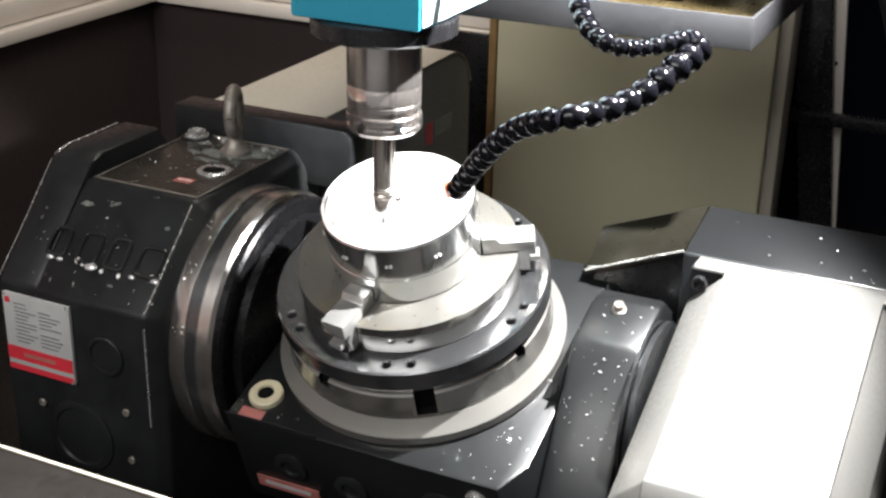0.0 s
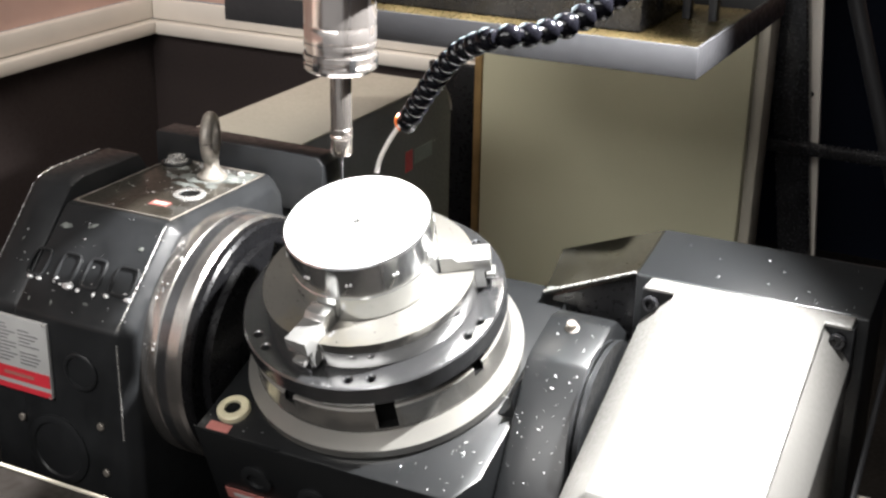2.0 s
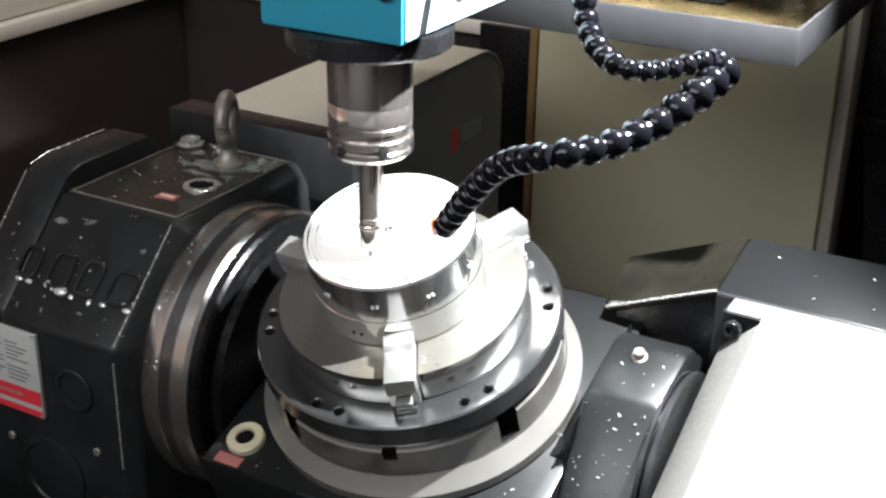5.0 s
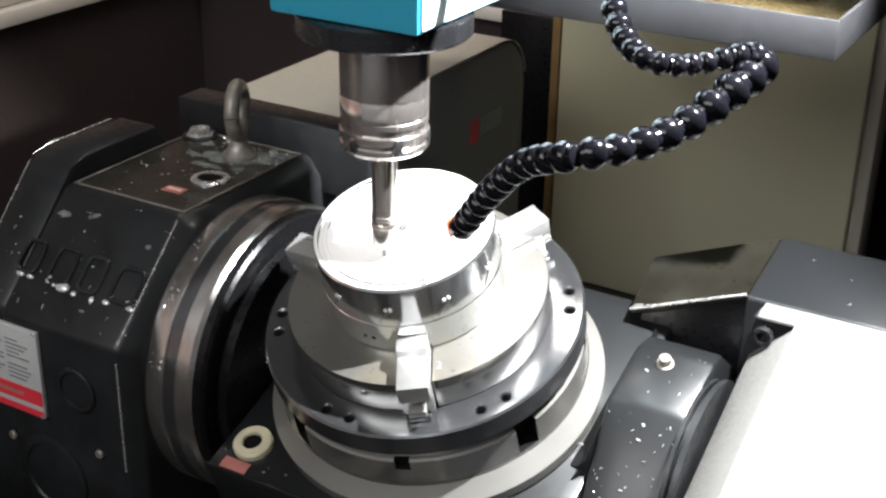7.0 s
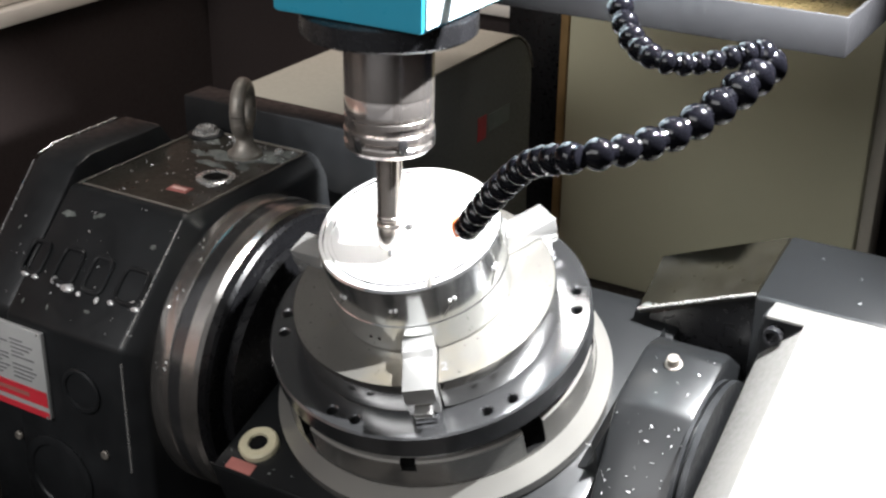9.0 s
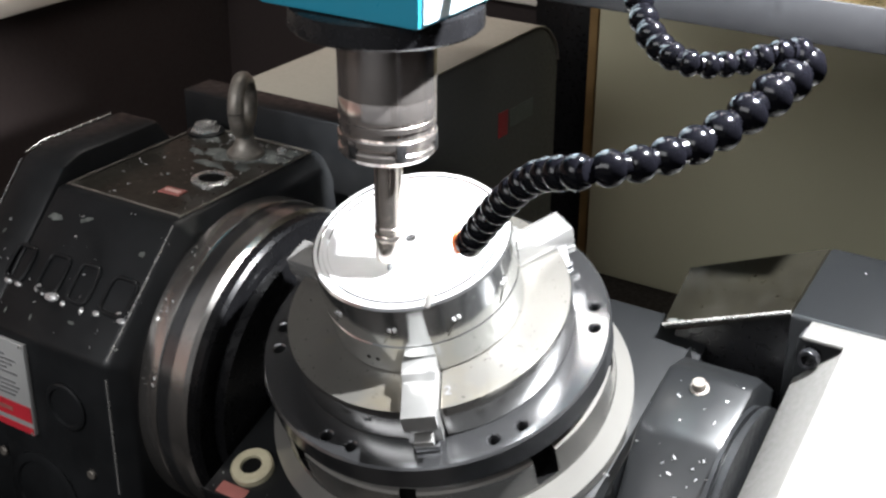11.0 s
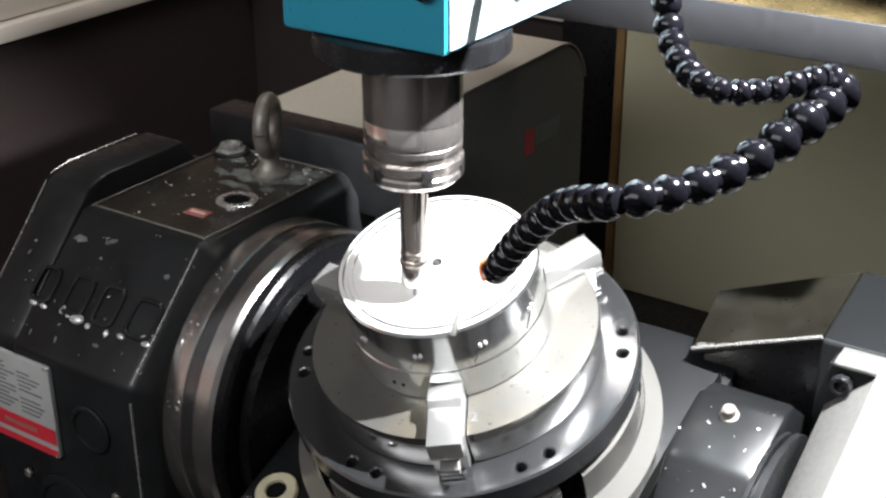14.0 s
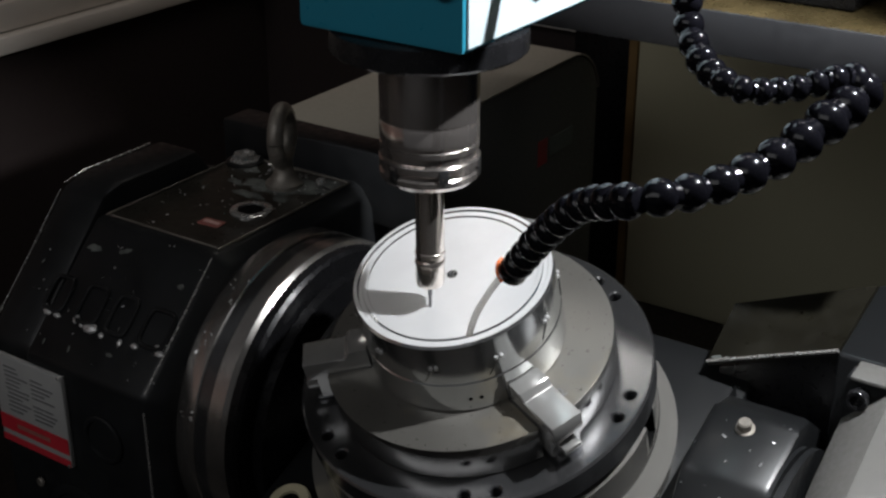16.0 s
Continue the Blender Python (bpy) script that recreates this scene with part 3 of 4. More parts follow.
# ---- tilting cradle ----
def build_cradle():
    c = thing("tilting_cradle", "dark grey cast tilting cradle with wet painted sides", "trunnion cradle", m=SWIVEL)
    # table block under the turning ring
    outline = [(-0.104, -0.113), (0.106, -0.113), (0.118, -0.088), (0.118, 0.095), (0.105, 0.110), (-0.104, 0.110)]
    part("table_block", prism(outline, -0.150, -0.0625, "z", 0.003), CRADLE, c)
    hub = Matrix.Translation((0, 0, -0.080)) @ ALONG_X
    # hub and arm colour carries the shade between disc and table
    part("left_hub", lathe([(0.02, -0.1233), (0.0985, -0.1233), (0.0985, -0.1175), (0.0965, -0.1155), (0.03, -0.1155)], 96, None, hub), SHADEBLACK, c, "black hub plate of the cradle arm, darkened for shade")
    part("left_arm", lathe([(0.03, -0.1154), (0.084, -0.1154), (0.086, -0.113), (0.086, -0.1062), (0.03, -0.1062)], 72, None, hub), SHADEBLACK, c)
    for k in range(6):
        a = radians(7 + 60 * k)
        p = Matrix.Translation((0, 0.078 * math.sin(a), -0.080 + 0.078 * math.cos(a))) @ Matrix.Translation((-0.1155, 0, 0)) @ ALONG_X
        part("hub_screw", lathe([(0.0055, 0), (0.0055, 0.0035), (0.0045, 0.0045), (0.0028, 0.0045), (0.0026, 0.002), (0.0005, 0.002)], 16, None, p), STEEL, c)
    # right arm
    part("right_arm", prism([(-0.098, -0.150), (-0.096, -0.108), (-0.072, -0.0855), (-0.003, -0.0275), (0.004, -0.026), (0.044, -0.026), (0.058, -0.034), (0.075, -0.060), (0.075, -0.150)], 0.1185, 0.1665, "x", 0.004), CRADLE, c)
    part("arm_shoulder", prism([(0.100, -0.0645), (0.110, -0.0600), (0.1155, -0.0520), (0.1182, -0.0400), (0.1182, -0.070), (0.100, -0.070)], -0.030, 0.072, "y", 0.0006), CRADLE, c)
    part("tail_disc", lathe([(0.02, 0.1666), (0.060, 0.1666), (0.060, 0.169), (0.056, 0.1692), (0.056, 0.1715), (0.061, 0.1717), (0.061, 0.175), (0.02, 0.175)], 80, None, hub), BLACK, c, "black grooved tail disc")
    part("stud", lathe([(0.0052, 0), (0.0052, 0.001), (0.0036, 0.0012), (0.0036, 0.0055), (0.0028, 0.0062), (0.0005, 0.0062)], 14, None, Matrix.Translation((0.1398, 0.0335, -0.0265))), CORRODED, c, "small steel stud")
    # front-left shelf: ring, tags, plugs
    part("plug_ring", lathe([(0.0125, 0), (0.0125, 0.004), (0.0115, 0.005), (0.0065, 0.005), (0.006, 0.002), (0.0005, 0.002)], 32, None, Matrix.Translation((-0.083, -0.0885, -0.0626))), BRASS, c, "cream plug ring")
    # black disc that stands for the shade in the plug's bore
    part("plug_bore_shade", lathe([(0.0058, 0), (0.0058, 0.0034)], 20, None, Matrix.Translation((-0.083, -0.0885, -0.0624))), HOLESHADE, c)
    part("red_tag", block(-0.0095, 0.0095, -0.004, 0.004, 0, 0.0006, 0), TAGR, c, "small faded red tag", m=Matrix.Translation((-0.085, -0.106, -0.0624)))
    front = Matrix.Translation((0, -0.1131, 0)) @ TO_FRONT
    part("red_tag", block(-0.092, -0.040, -0.134, -0.1225, 0.0002, 0.0009, 0), TAGR, c, "red and white warning tag", m=front)
    part("tag_stripe", block(-0.085, -0.047, -0.130, -0.1265, 0.001, 0.0013, 0), LABELW, c, m=front)
    for x, z, r in ((-0.058, -0.102, 0.013), (-0.010, -0.108, 0.013), (0.062, -0.100, 0.016)):
        part("front_plug", lathe([(r, 0), (r, 0.002), (r * 0.85, 0.003), (r * 0.55, 0.003), (r * 0.5, 0.0008), (0.0005, 0.0008)], 28, None, Matrix.Translation((x, -0.1131, z)) @ TO_FRONT), BLACK, c)
    part("front_screw", lathe([(0.008, 0), (0.008, 0.002), (0.006, 0.004), (0.003, 0.004), (0.003, 0.001), (0.0005, 0.001)], 20, None, Matrix.Translation((0.09, -0.1131, -0.078)) @ TO_FRONT), STEEL, c)
    part("drip_lip", block(-0.104, -0.030, -0.1125, -0.111, -0.0625, -0.0605, 0.0005), CRADLE, c)


build_cradle()


# ---- tail support with white cover ----
def build_tail():
    t = thing("tail_support", "dark grey tail support housing with an off-white sloping cover", "tailstock")
    part("housing", prism([(0.0925, BED), (0.0925, 0.0150), (0.0945, 0.0160), (0.1590, 0.0285), (0.164, 0.0265), (0.164, BED)], 0.1675, 0.334, "x", 0.002), CRADLE, t)
    # bent guard plate
    c0, c1, c2, c3 = (Vector(p) for p in ((0.0917, 0.104, -0.0185), (0.1670, 0.0945, 0.0160), (0.1670, 0.1580, 0.0285), (0.0940, 0.1345, 0.0064)))
    bm, n = bmesh.new(), 10
    layers = []
    for drop in (Vector((0, 0, 0)), Vector((0.001, 0.001, -0.003))):
        layers.append([[bm.verts.new((c0 * (1 - i / n) + c1 * i / n) * (1 - j / n) + (c3 * (1 - i / n) + c2 * i / n) * j / n + drop) for i in range(n + 1)] for j in range(n + 1)])
    for g in layers:
        for j in range(n):
            for i in range(n):
                bm.faces.new((g[j][i], g[j][i + 1], g[j + 1][i + 1], g[j + 1][i]))
    g, d = layers
    for i in range(n):
        for p, q in (((0, i), (0, i + 1)), ((n, i), (n, i + 1)), ((i, 0), (i + 1, 0)), ((i, n), (i + 1, n))):
            bm.faces.new((g[p[0]][p[1]], g[q[0]][q[1]], d[q[0]][q[1]], d[p[0]][p[1]]))
    bmesh.ops.recalc_face_normals(bm, faces=bm.faces)
    part("guard_plate", bm, GUARD, t, "bent dark guard plate, oily brown")
    part("guard_rim", tube_along([(0.0917, 0.104, -0.0185), (0.125, 0.0995, -0.0030), (0.1670, 0.0945, 0.0160)], 0.0011, 8), STEEL, t, "bright worn plate edge")
    # wing coloured near-black for the deep shade under the guard
    part("housing_wing", prism([(0.097, BED), (0.097, -0.0235), (0.1672, 0.0085), (0.1672, BED)], 0.110, 0.148, "y", 0.001), SHADEBLACK, t, "wing under the guard plate, blackened for its shade")
    # sloping cover
    prof_in = [(0.0915, 0.016), (0.076, 0.0155), (-0.0905, -0.0575), (-0.10, -0.075), (-0.10, BED), (0.0915, BED)]
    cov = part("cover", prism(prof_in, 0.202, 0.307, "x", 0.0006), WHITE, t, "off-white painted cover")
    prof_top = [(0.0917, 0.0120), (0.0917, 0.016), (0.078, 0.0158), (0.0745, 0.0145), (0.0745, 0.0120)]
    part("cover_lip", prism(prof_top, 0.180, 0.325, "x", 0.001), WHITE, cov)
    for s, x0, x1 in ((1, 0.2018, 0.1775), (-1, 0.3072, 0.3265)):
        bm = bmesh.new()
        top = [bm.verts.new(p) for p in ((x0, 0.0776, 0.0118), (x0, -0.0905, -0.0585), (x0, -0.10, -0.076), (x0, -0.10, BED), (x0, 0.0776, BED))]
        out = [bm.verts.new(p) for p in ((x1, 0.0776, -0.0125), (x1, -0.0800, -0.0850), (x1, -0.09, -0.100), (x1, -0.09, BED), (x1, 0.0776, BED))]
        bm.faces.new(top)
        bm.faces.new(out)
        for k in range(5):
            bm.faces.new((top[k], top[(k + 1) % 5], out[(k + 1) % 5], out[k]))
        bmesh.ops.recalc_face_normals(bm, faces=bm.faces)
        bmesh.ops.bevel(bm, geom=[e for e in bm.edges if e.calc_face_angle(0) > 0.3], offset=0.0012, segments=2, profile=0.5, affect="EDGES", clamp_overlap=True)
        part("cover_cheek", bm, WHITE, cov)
    for x0, x1 in ((0.1772, 0.2016), (0.3074, 0.3265)):
        part("corner_pocket", block(x0, x1, 0.0780, 0.0915, -0.032, 0.0118, 0.0005), BLACK, cov, "dark screw pocket")
    for x in (0.1855, 0.3165):
        s = part("cover_screw", lathe([(0.0058, 0), (0.0058, 0.006), (0.0052, 0.007), (0.0034, 0.007), (0.0032, 0.002), (0.0005, 0.002)], 20, None, Matrix.Translation((x, 0.0778, 0.003)) @ TO_FRONT), SATIN, cov, "socket head screw")
    part("side_rod", tube_along([(0.345, 0.150, -0.020), (0.345, 0.047, -0.095), (0.345, -0.02, -0.145)], 0.0022, 10), TRAYM, t, "grey slanting rod")
    part("side_plate", block(0.342, 0.355, -0.16, 0.06, BED, -0.10, 0.001), CREAM, t, "pale side plate")


build_tail()

# ---- chuck and turning ring ----
def build_chuck():
    k = thing("chuck", "three-jaw steel chuck on a drilled flange and turning ring", "lathe chuck")
    base = lathe([(0.07, -0.0622), (0.1035, -0.0622), (0.1048, -0.0605), (0.1048, -0.0540), (0.1040, -0.0528), (0.0960, -0.0440), (0.0952, -0.042), (0.0952, -0.0235), (0.0942, -0.022), (0.05, -0.022)], 128)
    notch = bmesh.new()
    for a in (-25, 65, 155, 245):
        block(0.088, 0.12, -0.007, 0.007, -0.0415, -0.02, 0, notch, Matrix.Rotation(radians(a), 4, "Z"))
        block(0.092, 0.12, -0.0045, 0.0045, -0.030, -0.015, 0, notch, Matrix.Rotation(radians(a + 45), 4, "Z"))
    base = cut(base, notch)
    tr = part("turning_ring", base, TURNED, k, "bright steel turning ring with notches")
    tr.data.materials.append(HOLESHADE)
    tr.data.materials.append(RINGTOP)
    # shade painted into the notches: their inner faces go near-black
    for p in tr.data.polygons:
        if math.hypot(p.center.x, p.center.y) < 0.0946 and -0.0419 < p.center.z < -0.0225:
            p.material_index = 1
        elif p.normal.z > 0.5:
            p.material_index = 2
    part("neck", lathe([(0.05, -0.0219), (0.0915, -0.0219), (0.0915, -0.0165), (0.05, -0.0165)], 96), FLANGE, k)
    fl = lathe([(0.03, -0.0164), (0.0952, -0.0164), (0.0968, -0.0148), (0.0968, -0.0012), (0.0956, 0.0), (0.03, 0.0)], 128)
    holes = bmesh.new()
    for n in range(6):
        for d in (-5.2, 5.2):
            a = radians(26.2 + 60 * n + d)
            lathe([(0.0031, -0.02), (0.0031, -0.0008), (0.0042, 0.0003), (0.0042, 0.003)], 18, holes, Matrix.Translation((0.088 * math.cos(a), 0.088 * math.sin(a), 0)))
    part("flange", cut(fl, holes), FLANGE, k, "dark drilled steel flange")
    # added black sheet, so the flange holes look deep and shaded
    part("flange_hole_shade", lathe([(0.03, -0.01655), (0.0935, -0.01655), (0.0935, -0.0162), (0.03, -0.0162)], 64), HOLESHADE, k)
    # chuck body with three jaw slots
    outline, R = [], 0.0775
    half = math.asin(0.0095 / R)
    for j in range(3):
        a0 = radians(59 + 120 * j)
        ux, uy = math.cos(a0), math.sin(a0)
        for s in (-1, 1):
            pts = [(R * math.cos(a0 + s * half), R * math.sin(a0 + s * half)), (0.025 * ux - s * 0.0095 * uy, 0.025 * uy + s * 0.0095 * ux)]
            outline += pts if s < 0 else pts[::-1]
        for q in range(1, 36):
            a = a0 + half + (radians(120) - 2 * half) * q / 36
            outline.append((R * math.cos(a), R * math.sin(a)))
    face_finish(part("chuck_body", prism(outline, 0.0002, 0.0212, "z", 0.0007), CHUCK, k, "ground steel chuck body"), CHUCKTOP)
    for j in range(3):
        m = Matrix.Rotation(radians(59 + 120 * j), 4, "Z")
        prof = [(0.030, 0.004), (0.030, 0.0205), (0.0528, 0.0205), (0.0528, 0.0335), (0.0625, 0.0335), (0.0655, 0.0295), (0.0885, 0.0295), (0.0885, 0.018), (0.0835, 0.018), (0.0835, 0.004)]
        jaw = part("jaw", prism([(x, z) for x, z in prof], -0.0088, 0.0088, "y", 0.0006), JAW, k, "stepped hardened steel jaw", m=m)
        part("jaw_guide", block(0.028, 0.0865, -0.0062, 0.0062, 0.0003, 0.0038, 0.0004), FLANGE, jaw)
        part("jaw_tooth", block(0.0838, 0.0905, -0.005, 0.005, 0.0085, 0.0125, 0.0005), JAW, jaw)
    # jaw number engraved on the chuck top
    cu = bpy.data.curves.new("jaw_number", "FONT")
    cu.body, cu.size, cu.extrude, cu.align_x, cu.align_y = "2", 0.0085, 0.0001, "CENTER", "CENTER"
    tmp = new("jaw_number", cu)
    me = bpy.data.meshes.new_from_object(tmp.evaluated_get(bpy.context.evaluated_depsgraph_get()))
    bpy.data.objects.remove(tmp)
    me.materials.clear()
    me.materials.append(INK)
    mark = new("jaw_number", me)
    mark.parent = k
    mark.matrix_basis = Matrix.Translation((0.0432, -0.0512, 0.02135)) @ Matrix.Rotation(radians(33), 4, "Z")
    tagged(mark, "engraved number 2")
    return k


chuck = build_chuck()


def build_workpiece():
    w = thing("workpiece", "round machined aluminium blank with a turned rim, clamped in the chuck", "metal blank")
    prof = [(0.01, 0.0214), (0.0515, 0.0214), (0.0525, 0.0224), (0.0525, 0.0405), (0.0519, 0.0412), (0.0519, 0.0422), (0.0525, 0.043), (0.0525, 0.0667), (0.0515, 0.068), (0.0495, 0.068), (0.0488, 0.067), (0.0470, 0.067), (0.0464, 0.068), (0.0445, 0.068), (0.0440, 0.0672), (0.001, 0.0672)]
    face_finish(part("blank", lathe(prof, 128), ALU, w), ALUTOP)
    part("centre_mark", lathe([(0.0028, 0.0673), (0.0028, 0.0676), (0.0016, 0.0676), (0.0012, 0.06735), (0.0002, 0.06735)], 20), FLANGE, w)
    for q in range(10):
        a = radians(-74 + 36 * q)
        m = Matrix.Rotation(a, 4, "Z") @ Matrix.Translation((0.0525, 0, 0.0500))
        part("milled_mark", tube_along([(0, -0.004, -0.006), (0.0002, -0.0015, -0.002), (0.0002, 0.002, 0.003)], 0.0004, 6), CHUCK, w, m=m)
        for y, z in ((0.0006, 0.0036), (0.0034, 0.0038)):
            part("milled_dimple", lathe([(0.0002, -0.0011), (0.0009, -0.0008), (0.0011, 0.0), (0.0009, 0.0008), (0.0002, 0.0011)], 12, None, Matrix.Translation((0, y, z))), CHIPS, w, m=m)
    # flat black discs painted as the shade of two holes
    for x, z in ((-92, 0.030), (-86, 0.030)):
        a = radians(x)
        part("drilled_hole_shade", lathe([(0.0011, 0), (0.0011, 0.0002)], 12, None, Matrix.Translation((0.05245 * math.cos(a), 0.05245 * math.sin(a), z)) @ Matrix.Rotation(a, 4, "Z") @ ALONG_X), HOLESHADE, w)
    return w


workpiece = build_workpiece()

# ---- spindle head ----
SX, SY = 0.0017, -0.0453


def build_head():
    h = thing("spindle_head", "blue milling spindle head with a steel tool holder and slim cutter", "milling head")
    part("casing", block(-0.0436, 0.0436, -0.0394, 0.1244, 0.1945, 0.6300, 0.0025), BLUE, h, "blue painted casing")
    part("side_panel", block(0.0437, 0.0448, -0.0368, 0.1224, 0.1970, 0.6300, 0.0004), SIDEW, h, "pale blue-white side panel")
    part("logo_panel", prism([(0.0104, 0.2100), (0.0104, 0.2359), (0.0373, 0.2359), (0.0373, 0.2173), (0.0290, 0.2079), (0.0176, 0.2059)], 0.0449, 0.0454, "x"), TRAYM, h, "dark grey rounded mark on the casing side")
    part("casing_screw", lathe([(0.00570, 0), (0.00570, 0.004), (0.00467, 0.005), (0.00259, 0.005), (0.00259, 0.002), (0.00031, 0.002)], 20, None, Matrix.Translation((0.0342, -0.0395, 0.2235)) @ TO_FRONT), SATIN, h)
    part("nose_ring", lathe([(0.02074, 0.1942), (0.04407, 0.1942), (0.04584, 0.1934), (0.04584, 0.1836), (0.04407, 0.1820), (0.03733, 0.1815), (0.03111, 0.1789), (0.02074, 0.1789)], 72), SATIN, h, "black spindle nose ring")
    hold = part("tool_holder", lathe([(0.01244, 0.1787), (0.02302, 0.1787), (0.02354, 0.1779), (0.02354, 0.1509), (0.02323, 0.1506), (0.02323, 0.1493), (0.02354, 0.1488), (0.02354, 0.1405), (0.02302, 0.1400), (0.02302, 0.1390), (0.02354, 0.1385), (0.02354, 0.1359), (0.02240, 0.1353), (0.02240, 0.1322), (0.01244, 0.1322)], 72), HOLDER, h, "polished steel tool holder")
    part("collet_nut", lathe([(0.01244, 0.1320), (0.02344, 0.1320), (0.02406, 0.1312), (0.02406, 0.1281), (0.02302, 0.1270), (0.02302, 0.1255), (0.02385, 0.1245), (0.02385, 0.1219), (0.02126, 0.1193), (0.01244, 0.1187), (0.00622, 0.1187)], 72), HOLDER, hold, "grooved collet nut")
    for k in range(6):
        part("wrench_slot", block(0.0234, 0.0243, -0.0023, 0.0023, 0.1224, 0.1307, 0.0002), FLANGE, hold, m=Matrix.Rotation(radians(60 * k + 20), 4, "Z"))
    part("shank", lathe([(0.00311, 0.1185), (0.00705, 0.1185), (0.00705, 0.0809), (0.00747, 0.0804), (0.00747, 0.0788), (0.00695, 0.0783), (0.00695, 0.0764), (0.00311, 0.0764)], 32), CARBIDE, h, "slim steel extension shank")
    part("shank_collar", lathe([(0.00311, 0.0763), (0.00726, 0.0763), (0.00757, 0.0757), (0.00757, 0.0740), (0.00716, 0.0735), (0.00716, 0.0643), (0.00622, 0.0621), (0.00104, 0.0619)], 32), CARBIDE, h)
    part("cutter", lathe([(0.0011, 0.0619), (0.0011, 0.0560), (0.0008, 0.0555), (0.0008, 0.0430), (0.0001, 0.0425)], 14), FLANGE, h, "thin cutter")
    part("hose_bracket", block(0.0456, 0.1200, -0.0080, -0.0020, 0.2390, 0.2463, 0.001), TRAYM, h, "grey hose bracket")
    return h


head = build_head()

HOSE = [(0.1305, -0.0560, 0.2320), (0.1305, -0.0560, 0.2170), (0.1451, -0.0718, 0.2046), (0.1646, -0.0837, 0.2013), (0.1786, -0.0695, 0.1998), (0.1912, -0.0552, 0.2022), (0.1986, -0.0449, 0.1973),
        (0.1941, -0.0674, 0.1906), (0.1813, -0.0949, 0.1790), (0.1682, -0.1211, 0.1750), (0.1522, -0.1415, 0.1744), (0.1221, -0.1216, 0.1583), (0.0961, -0.1025, 0.1329), (0.0735, -0.0855, 0.1058)]


def build_hose():
    h = thing("coolant_hose", "black ball-jointed plastic coolant hose with an orange clip at its nozzle", "coolant hose")
    fine = spline([(x - SX, y - SY, z) for x, y, z in HOSE], 0.0004)
    keys = [Vector((x - SX, y - SY, z)) for x, y, z in HOSE]
    at = [min(range(len(fine)), key=lambda i: (fine[i] - p).length) for p in keys]
    pitch = np.interp(range(len(fine)), at, [0.0098, 0.0098, 0.0092, 0.0078, 0.0074, 0.0085, 0.0110, 0.0128, 0.0132, 0.0128, 0.0120, 0.0114, 0.0108, 0.0104])
    girth = np.interp(range(len(fine)), at, [1.0, 1.0, 1.05, 1.0, 0.95, 1.0, 1.28, 1.22, 1.06, 1.0, 1.0, 1.03, 1.1, 1.1])
    bead = [(0.0030, -0.0060), (0.0043, -0.0056), (0.0043, -0.0036), (0.0052, -0.0031)] + [(0.0063 * math.cos(a), 0.0058 * math.sin(a)) for a in [radians(d) for d in range(-24, 67, 12)]] + [(0.0025, 0.0056)]
    me = mesh_of("bead", lathe(bead, 24), RUBBER)
    i, pts = 0, []
    while i < len(fine) - 4:
        p, d = fine[i], (fine[min(i + 6, len(fine) - 1)] - fine[max(i - 6, 0)]).normalized()
        ob = new("bead", me)
        ob.parent = h
        size = (0.45 + 0.55 * pitch[i] / 0.0104) * girth[i]
        ob.matrix_basis = Matrix.Translation(p) @ d.to_track_quat("Z", "Y").to_matrix().to_4x4() @ Matrix.Diagonal((size, size, pitch[i] / 0.0100, 1))
        pts.append(p)
        i += max(1, round(pitch[i] / 0.0004))
    pts = [fine[0]] + fine[-60::20] + [fine[-1]]
    end, d = pts[-1], (pts[-1] - pts[-3]).normalized()
    tip = Matrix.Translation(end) @ d.to_track_quat("Z", "Y").to_matrix().to_4x4()
    part("nozzle", lathe([(0.0030, -0.006), (0.0062, -0.006), (0.0066, -0.005), (0.0066, 0.003), (0.0060, 0.0035), (0.0060, 0.0055), (0.0055, 0.006), (0.0036, 0.006), (0.0034, 0.002), (0.0003, 0.002)], 28, None, tip), RUBBER, h, "ridged black nozzle")
    part("nozzle_ring", lathe([(0.0062, 0.0036), (0.0067, 0.004), (0.0067, 0.005), (0.0062, 0.0054)], 28, None, tip), SATIN, h)
    arc = [tip @ Vector((0.0072 * math.cos(q), 0.0072 * math.sin(q), 0.0045)) for q in [radians(325 + 11 * k) for k in range(10)]]
    part("clip", tube_along(arc, 0.0007, 8), ORANGE, h, "orange clip")
    e = end + Vector((-0.0050, -0.0033, -0.0045))
    run = [e + Vector(v) for v in ((0.004, 0.003, 0.003), (0, 0, 0), (-0.0055, -0.0036, -0.010), (-0.0095, -0.0062, -0.020), (-0.0115, -0.0076, -0.029))]
    part("tube", tube_along(spline(run, 0.002), 0.0015, 10), TUBE, h, "thin milky tube")
    part("socket", lathe([(0.0035, 0.0), (0.0085, 0.0), (0.009, 0.001), (0.009, 0.016), (0.0035, 0.016)], 28, None, Matrix.Translation(pts[0])), STEEL, h, "chrome hose socket")
    return h


hose = build_hose()


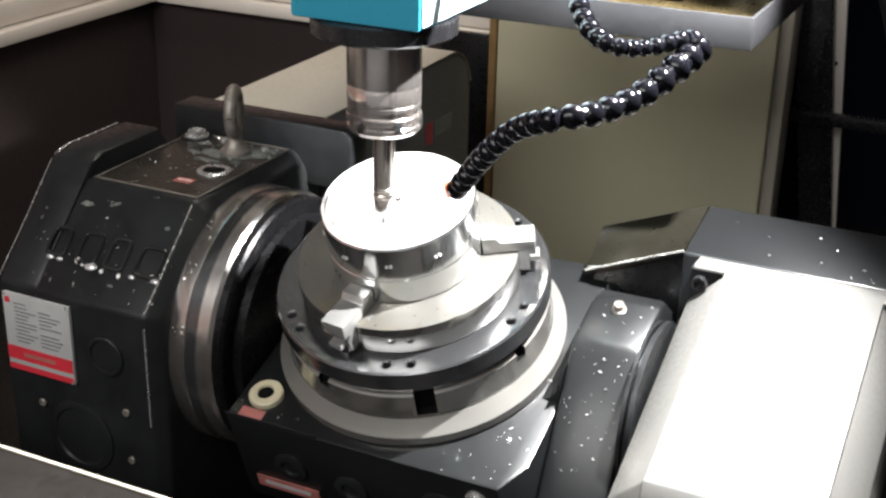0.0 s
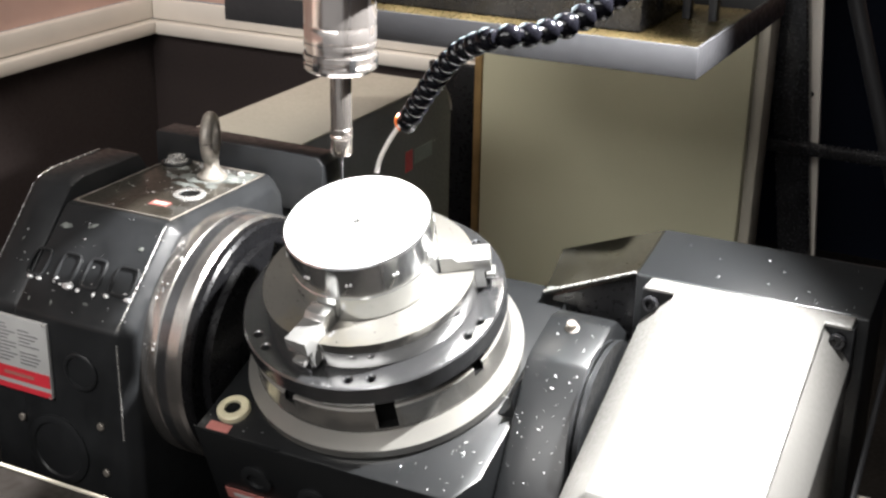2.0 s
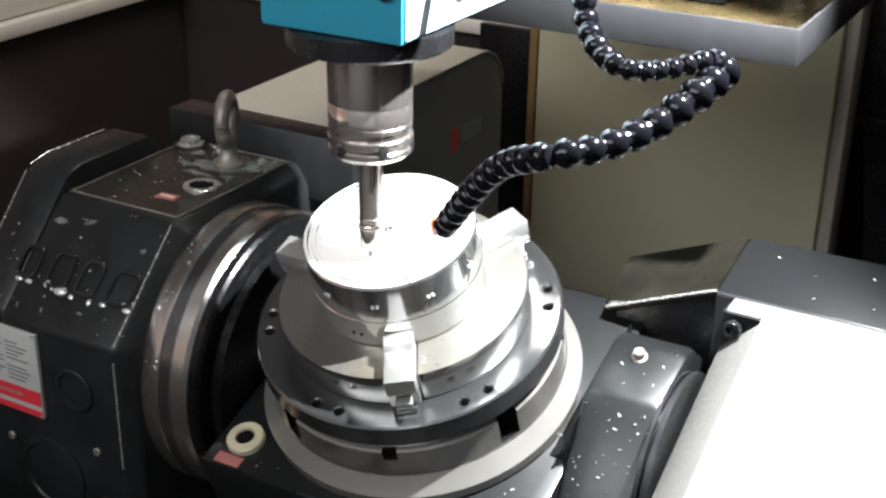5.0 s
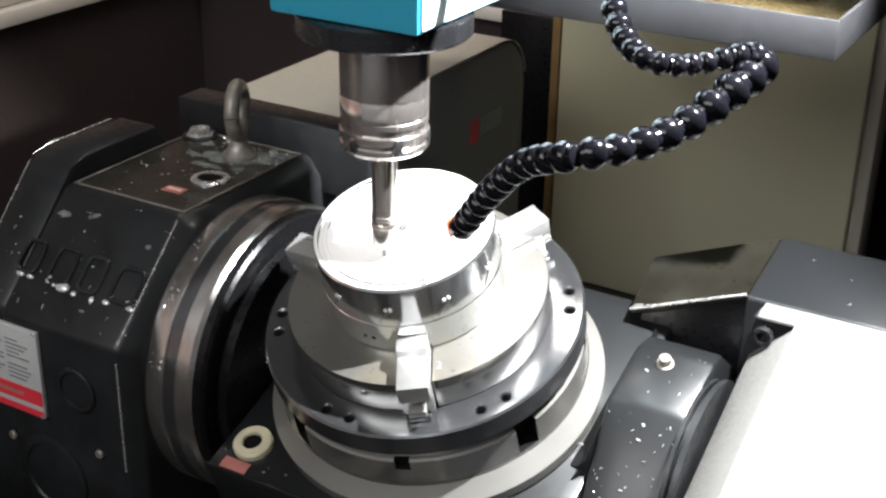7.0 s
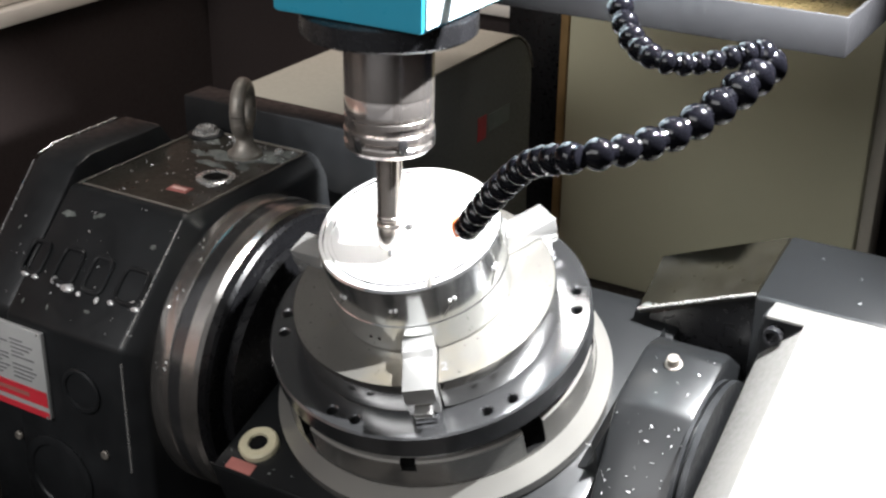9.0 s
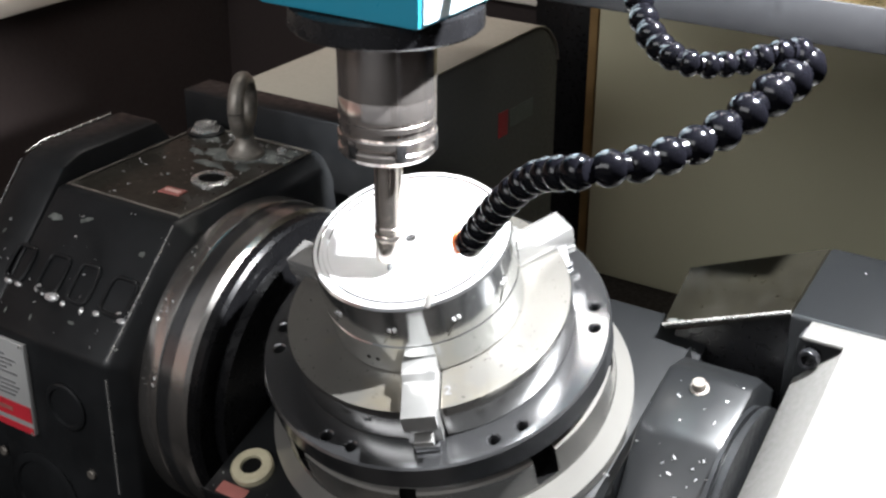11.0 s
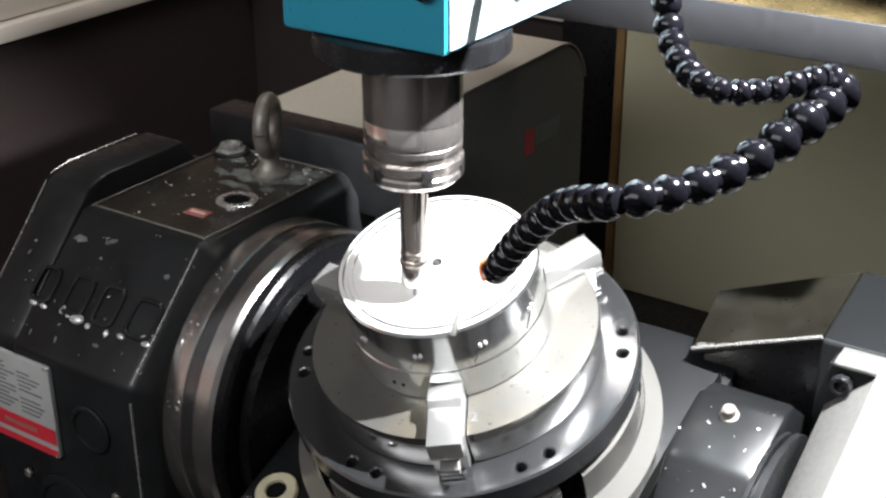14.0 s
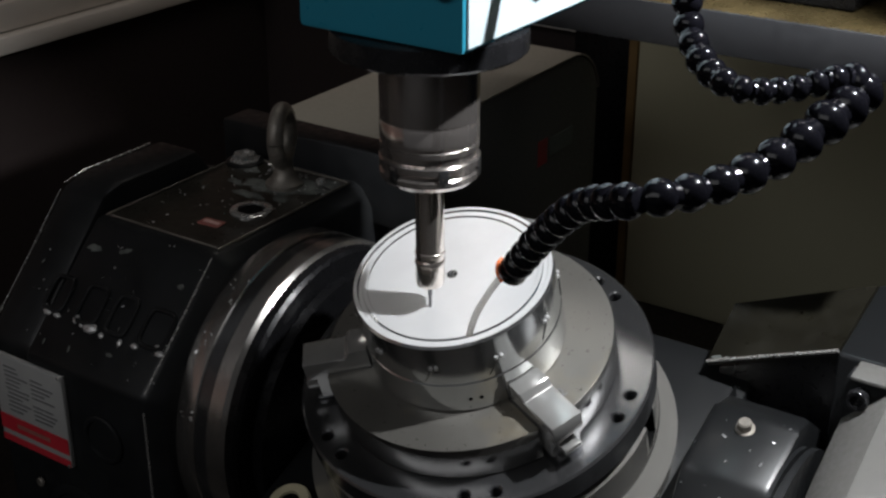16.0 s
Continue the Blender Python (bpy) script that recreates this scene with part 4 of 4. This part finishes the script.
# ---- chips ----
def chip_field(name, label, m, spots, count, seed, size):
    rng = random.Random(seed)
    bm = bmesh.new()
    for _ in range(count):
        x0, x1, y0, y1, z = rng.choice(spots)
        c = Vector((rng.uniform(x0, x1), rng.uniform(y0, y1), z + 0.0004))
        s = size * rng.choice((0.5, 0.7, 1.0, 1.0, 1.6))
        r = Euler((rng.uniform(-0.5, 0.5), rng.uniform(-0.5, 0.5), rng.uniform(0, 6.3))).to_matrix().to_4x4()
        q = bmesh.ops.create_cube(bm, size=1.0)["verts"]
        bmesh.ops.transform(bm, matrix=Matrix.Translation(c) @ r @ Matrix.Diagonal((s * rng.uniform(0.6, 2.8), s * rng.uniform(0.35, 1.0), s * 0.35, 1)), verts=q)
    ob = new(name, mesh_of(name, bm, CHIPS, False))
    ob.matrix_basis = m
    return tagged(ob, label, "metal chips", kind="stuff")


chip_field("metal_chips", "bright aluminium chips scattered on the cradle", SWIVEL, [(0.122, 0.163, 0.004, 0.043, -0.0262), (0.105, 0.117, -0.10, 0.09, -0.0625), (0.088, 0.104, -0.080, -0.058, -0.0625), (-0.1, -0.05, -0.11, -0.08, -0.0625), (0.06, 0.1, -0.112, -0.09, -0.0625)], 46, 3, 0.00062)
chip_field("metal_chips", "bright aluminium chips on the rotary unit top", Matrix.Identity(4), [(-0.26, -0.17, -0.01, 0.11, 0.0303), (-0.26, -0.17, 0.05, 0.11, 0.0303), (-0.26, -0.17, 0.08, 0.11, 0.0307)], 80, 5, 0.0009)
arm_slope = SWIVEL @ Matrix.Translation((0, -0.0375, -0.0565)) @ Matrix.Rotation(radians(40.05), 4, "X")
chip_field("metal_chips", "bright aluminium chips on the cradle arm", arm_slope, [(0.121, 0.163, -0.042, 0.042, 0.0003)], 46, 11, 0.00062)
chip_field("metal_chips", "bright aluminium chips on the tail support", Matrix.Translation((0, 0.0945, 0.0163)) @ Matrix.Rotation(math.atan2(0.0125, 0.0645), 4, "X"), [(0.18, 0.33, 0.004, 0.06, 0.0003), (0.28, 0.33, 0.001, 0.008, 0.0003)], 20, 13, 0.00065)
slope_m = Matrix.Translation((-0.268, -0.0535, -0.003)) @ Matrix.Rotation(radians(44.6), 4, "X")
chip_field("metal_chips", "bright aluminium chips stuck to the sloping face", slope_m, [(-0.03, 0.106, -0.045, 0.045, 0.0)], 40, 7, 0.0007)

for turn, seed in ((28, 21), (48, 22), (70, 23)):
    rim = Matrix.Translation((0, 0.0273, -0.0756)) @ Matrix.Rotation(radians(turn), 4, "X") @ Matrix.Translation((0, 0, 0.1008))
    chip_field("metal_chips", "fine aluminium chips stuck to the turning disc", rim, [(-0.158, -0.147, -0.011, 0.011, 0.0)], 6, seed, 0.0007)


# ---- dried coolant and wet patches ----
def blots(name, label, m, spots, mat, seed):
    """Thin flat blots with an uneven outline; a spot is (x, y, radius, stretch)."""
    rng = random.Random(seed)
    bm = bmesh.new()
    for x, y, r, k in spots:
        p1, p2, n, turn = rng.uniform(0, 6.3), rng.uniform(0, 6.3), 22, rng.uniform(-0.5, 0.5)
        top = []
        for q in range(n):
            a = 2 * math.pi * q / n
            w = r * (1 + 0.25 * math.sin(2 * a + p1) + 0.18 * math.sin(5 * a + p2) + rng.uniform(-0.1, 0.1))
            u, v = w * k * math.cos(a), w * math.sin(a)
            top.append((x + u * math.cos(turn) - v * math.sin(turn), y + u * math.sin(turn) + v * math.cos(turn)))
        h = rng.uniform(0.00015, 0.0004)
        lo = [bm.verts.new((u, v, 0)) for u, v in top]
        hi = [bm.verts.new((x + (u - x) * 0.9, y + (v - y) * 0.9, h)) for u, v in top]
        bm.faces.new(hi)
        for q in range(n):
            bm.faces.new((lo[q], lo[(q + 1) % n], hi[(q + 1) % n], hi[q]))
    bmesh.ops.recalc_face_normals(bm, faces=bm.faces)
    ob = new(name, mesh_of(name, bm, mat))
    ob.matrix_basis = m
    return tagged(ob, label, "coolant residue", kind="stuff")


on_top = Matrix.Translation((0, 0, 0.0306))
blots("coolant_residue", "pale dried coolant crust round the lifting eye bolt", on_top,
      [(-0.200, 0.083, 0.016, 1.2), (-0.216, 0.078, 0.008, 1.8), (-0.182, 0.089, 0.007, 1.5), (-0.212, 0.060, 0.005, 2.2), (-0.234, 0.072, 0.004, 1.6), (-0.190, 0.066, 0.004, 1.8), (-0.243, 0.095, 0.006, 1.3), (-0.178, 0.103, 0.005, 1.6)], RESIDUE, 31)
blots("coolant_residue", "pale dried coolant smears on the sloping face", Matrix.Translation((-0.268, -0.0535, -0.003)) @ Matrix.Rotation(radians(44.6), 4, "X") @ Matrix.Translation((0, 0, 0.0003)),
      [(0.012, 0.028, 0.0022, 2.6), (0.036, 0.032, 0.0018, 2.2), (0.010, -0.036, 0.0016, 0.5), (0.031, -0.035, 0.0019, 0.4), (0.062, -0.030, 0.0013, 1.5), (0.088, 0.022, 0.0014, 2.0), (-0.022, 0.010, 0.0014, 0.7)], RESIDUE, 35)


guard_m = Matrix.Translation((0.0917, 0.104, -0.0179)) @ Matrix.Rotation(math.atan2(0.0345, 0.0753) * -1, 4, "Y") @ Matrix.Rotation(radians(24), 4, "X")
blots("coolant_residue", "pale crust along the lower edge of the guard plate", guard_m, [(0.006, 0.0015, 0.0022, 2.0), (0.014, 0.0005, 0.0020, 2.4), (0.024, 0.0000, 0.0016, 2.6), (0.035, -0.0005, 0.0014, 2.8), (0.048, -0.0010, 0.0011, 2.6)], RESIDUE, 37)


# ---- what moves ----
LOW, HIGH = 0.0, 0.0565
HEAD_ROWS = [(0.0, LOW), (1.1, LOW), (1.2, 0.0011), (1.3, 0.0078), (1.4, 0.0222), (1.5, 0.0377), (1.6, 0.0499), (1.7, 0.0554), (1.8, HIGH), (2.55, HIGH), (2.65, 0.0532), (2.75, 0.0399), (2.85, 0.0199), (2.95, 0.0066), (3.05, LOW),
             (14.05, LOW), (14.15, 0.0044), (14.25, 0.0199), (14.35, 0.0377), (14.45, 0.051), (14.55, HIGH), (15.5, HIGH), (15.6, 0.0521), (15.7, 0.0360), (15.8, 0.0185), (15.9, 0.0080), (16.0, 0.0058)]
TURN_ROWS = [(0.0, -36.4), (1.9, -36.4), (2.0, -34.5), (2.1, -28.0), (2.2, -19.0), (2.3, -11.5), (2.4, -3.0), (2.5, 0.0), (14.8, 0.0), (14.9, 5.5), (15.0, 13.0), (15.1, 21.0), (15.2, 29.5), (15.3, 35.0), (15.4, 36.4), (16.0, 36.4)]


def motions():
    for ob in (chuck, workpiece):
        walk(ob, [(t, SWIVEL @ pose(0, 0, 0, 0, 0, a)) for t, a in TURN_ROWS])
    for ob, up in ((head, -0.0005), (hose, 0.0)):
        walk(ob, [(t, pose(SX, SY, z + up)) for t, z in HEAD_ROWS])


motions()
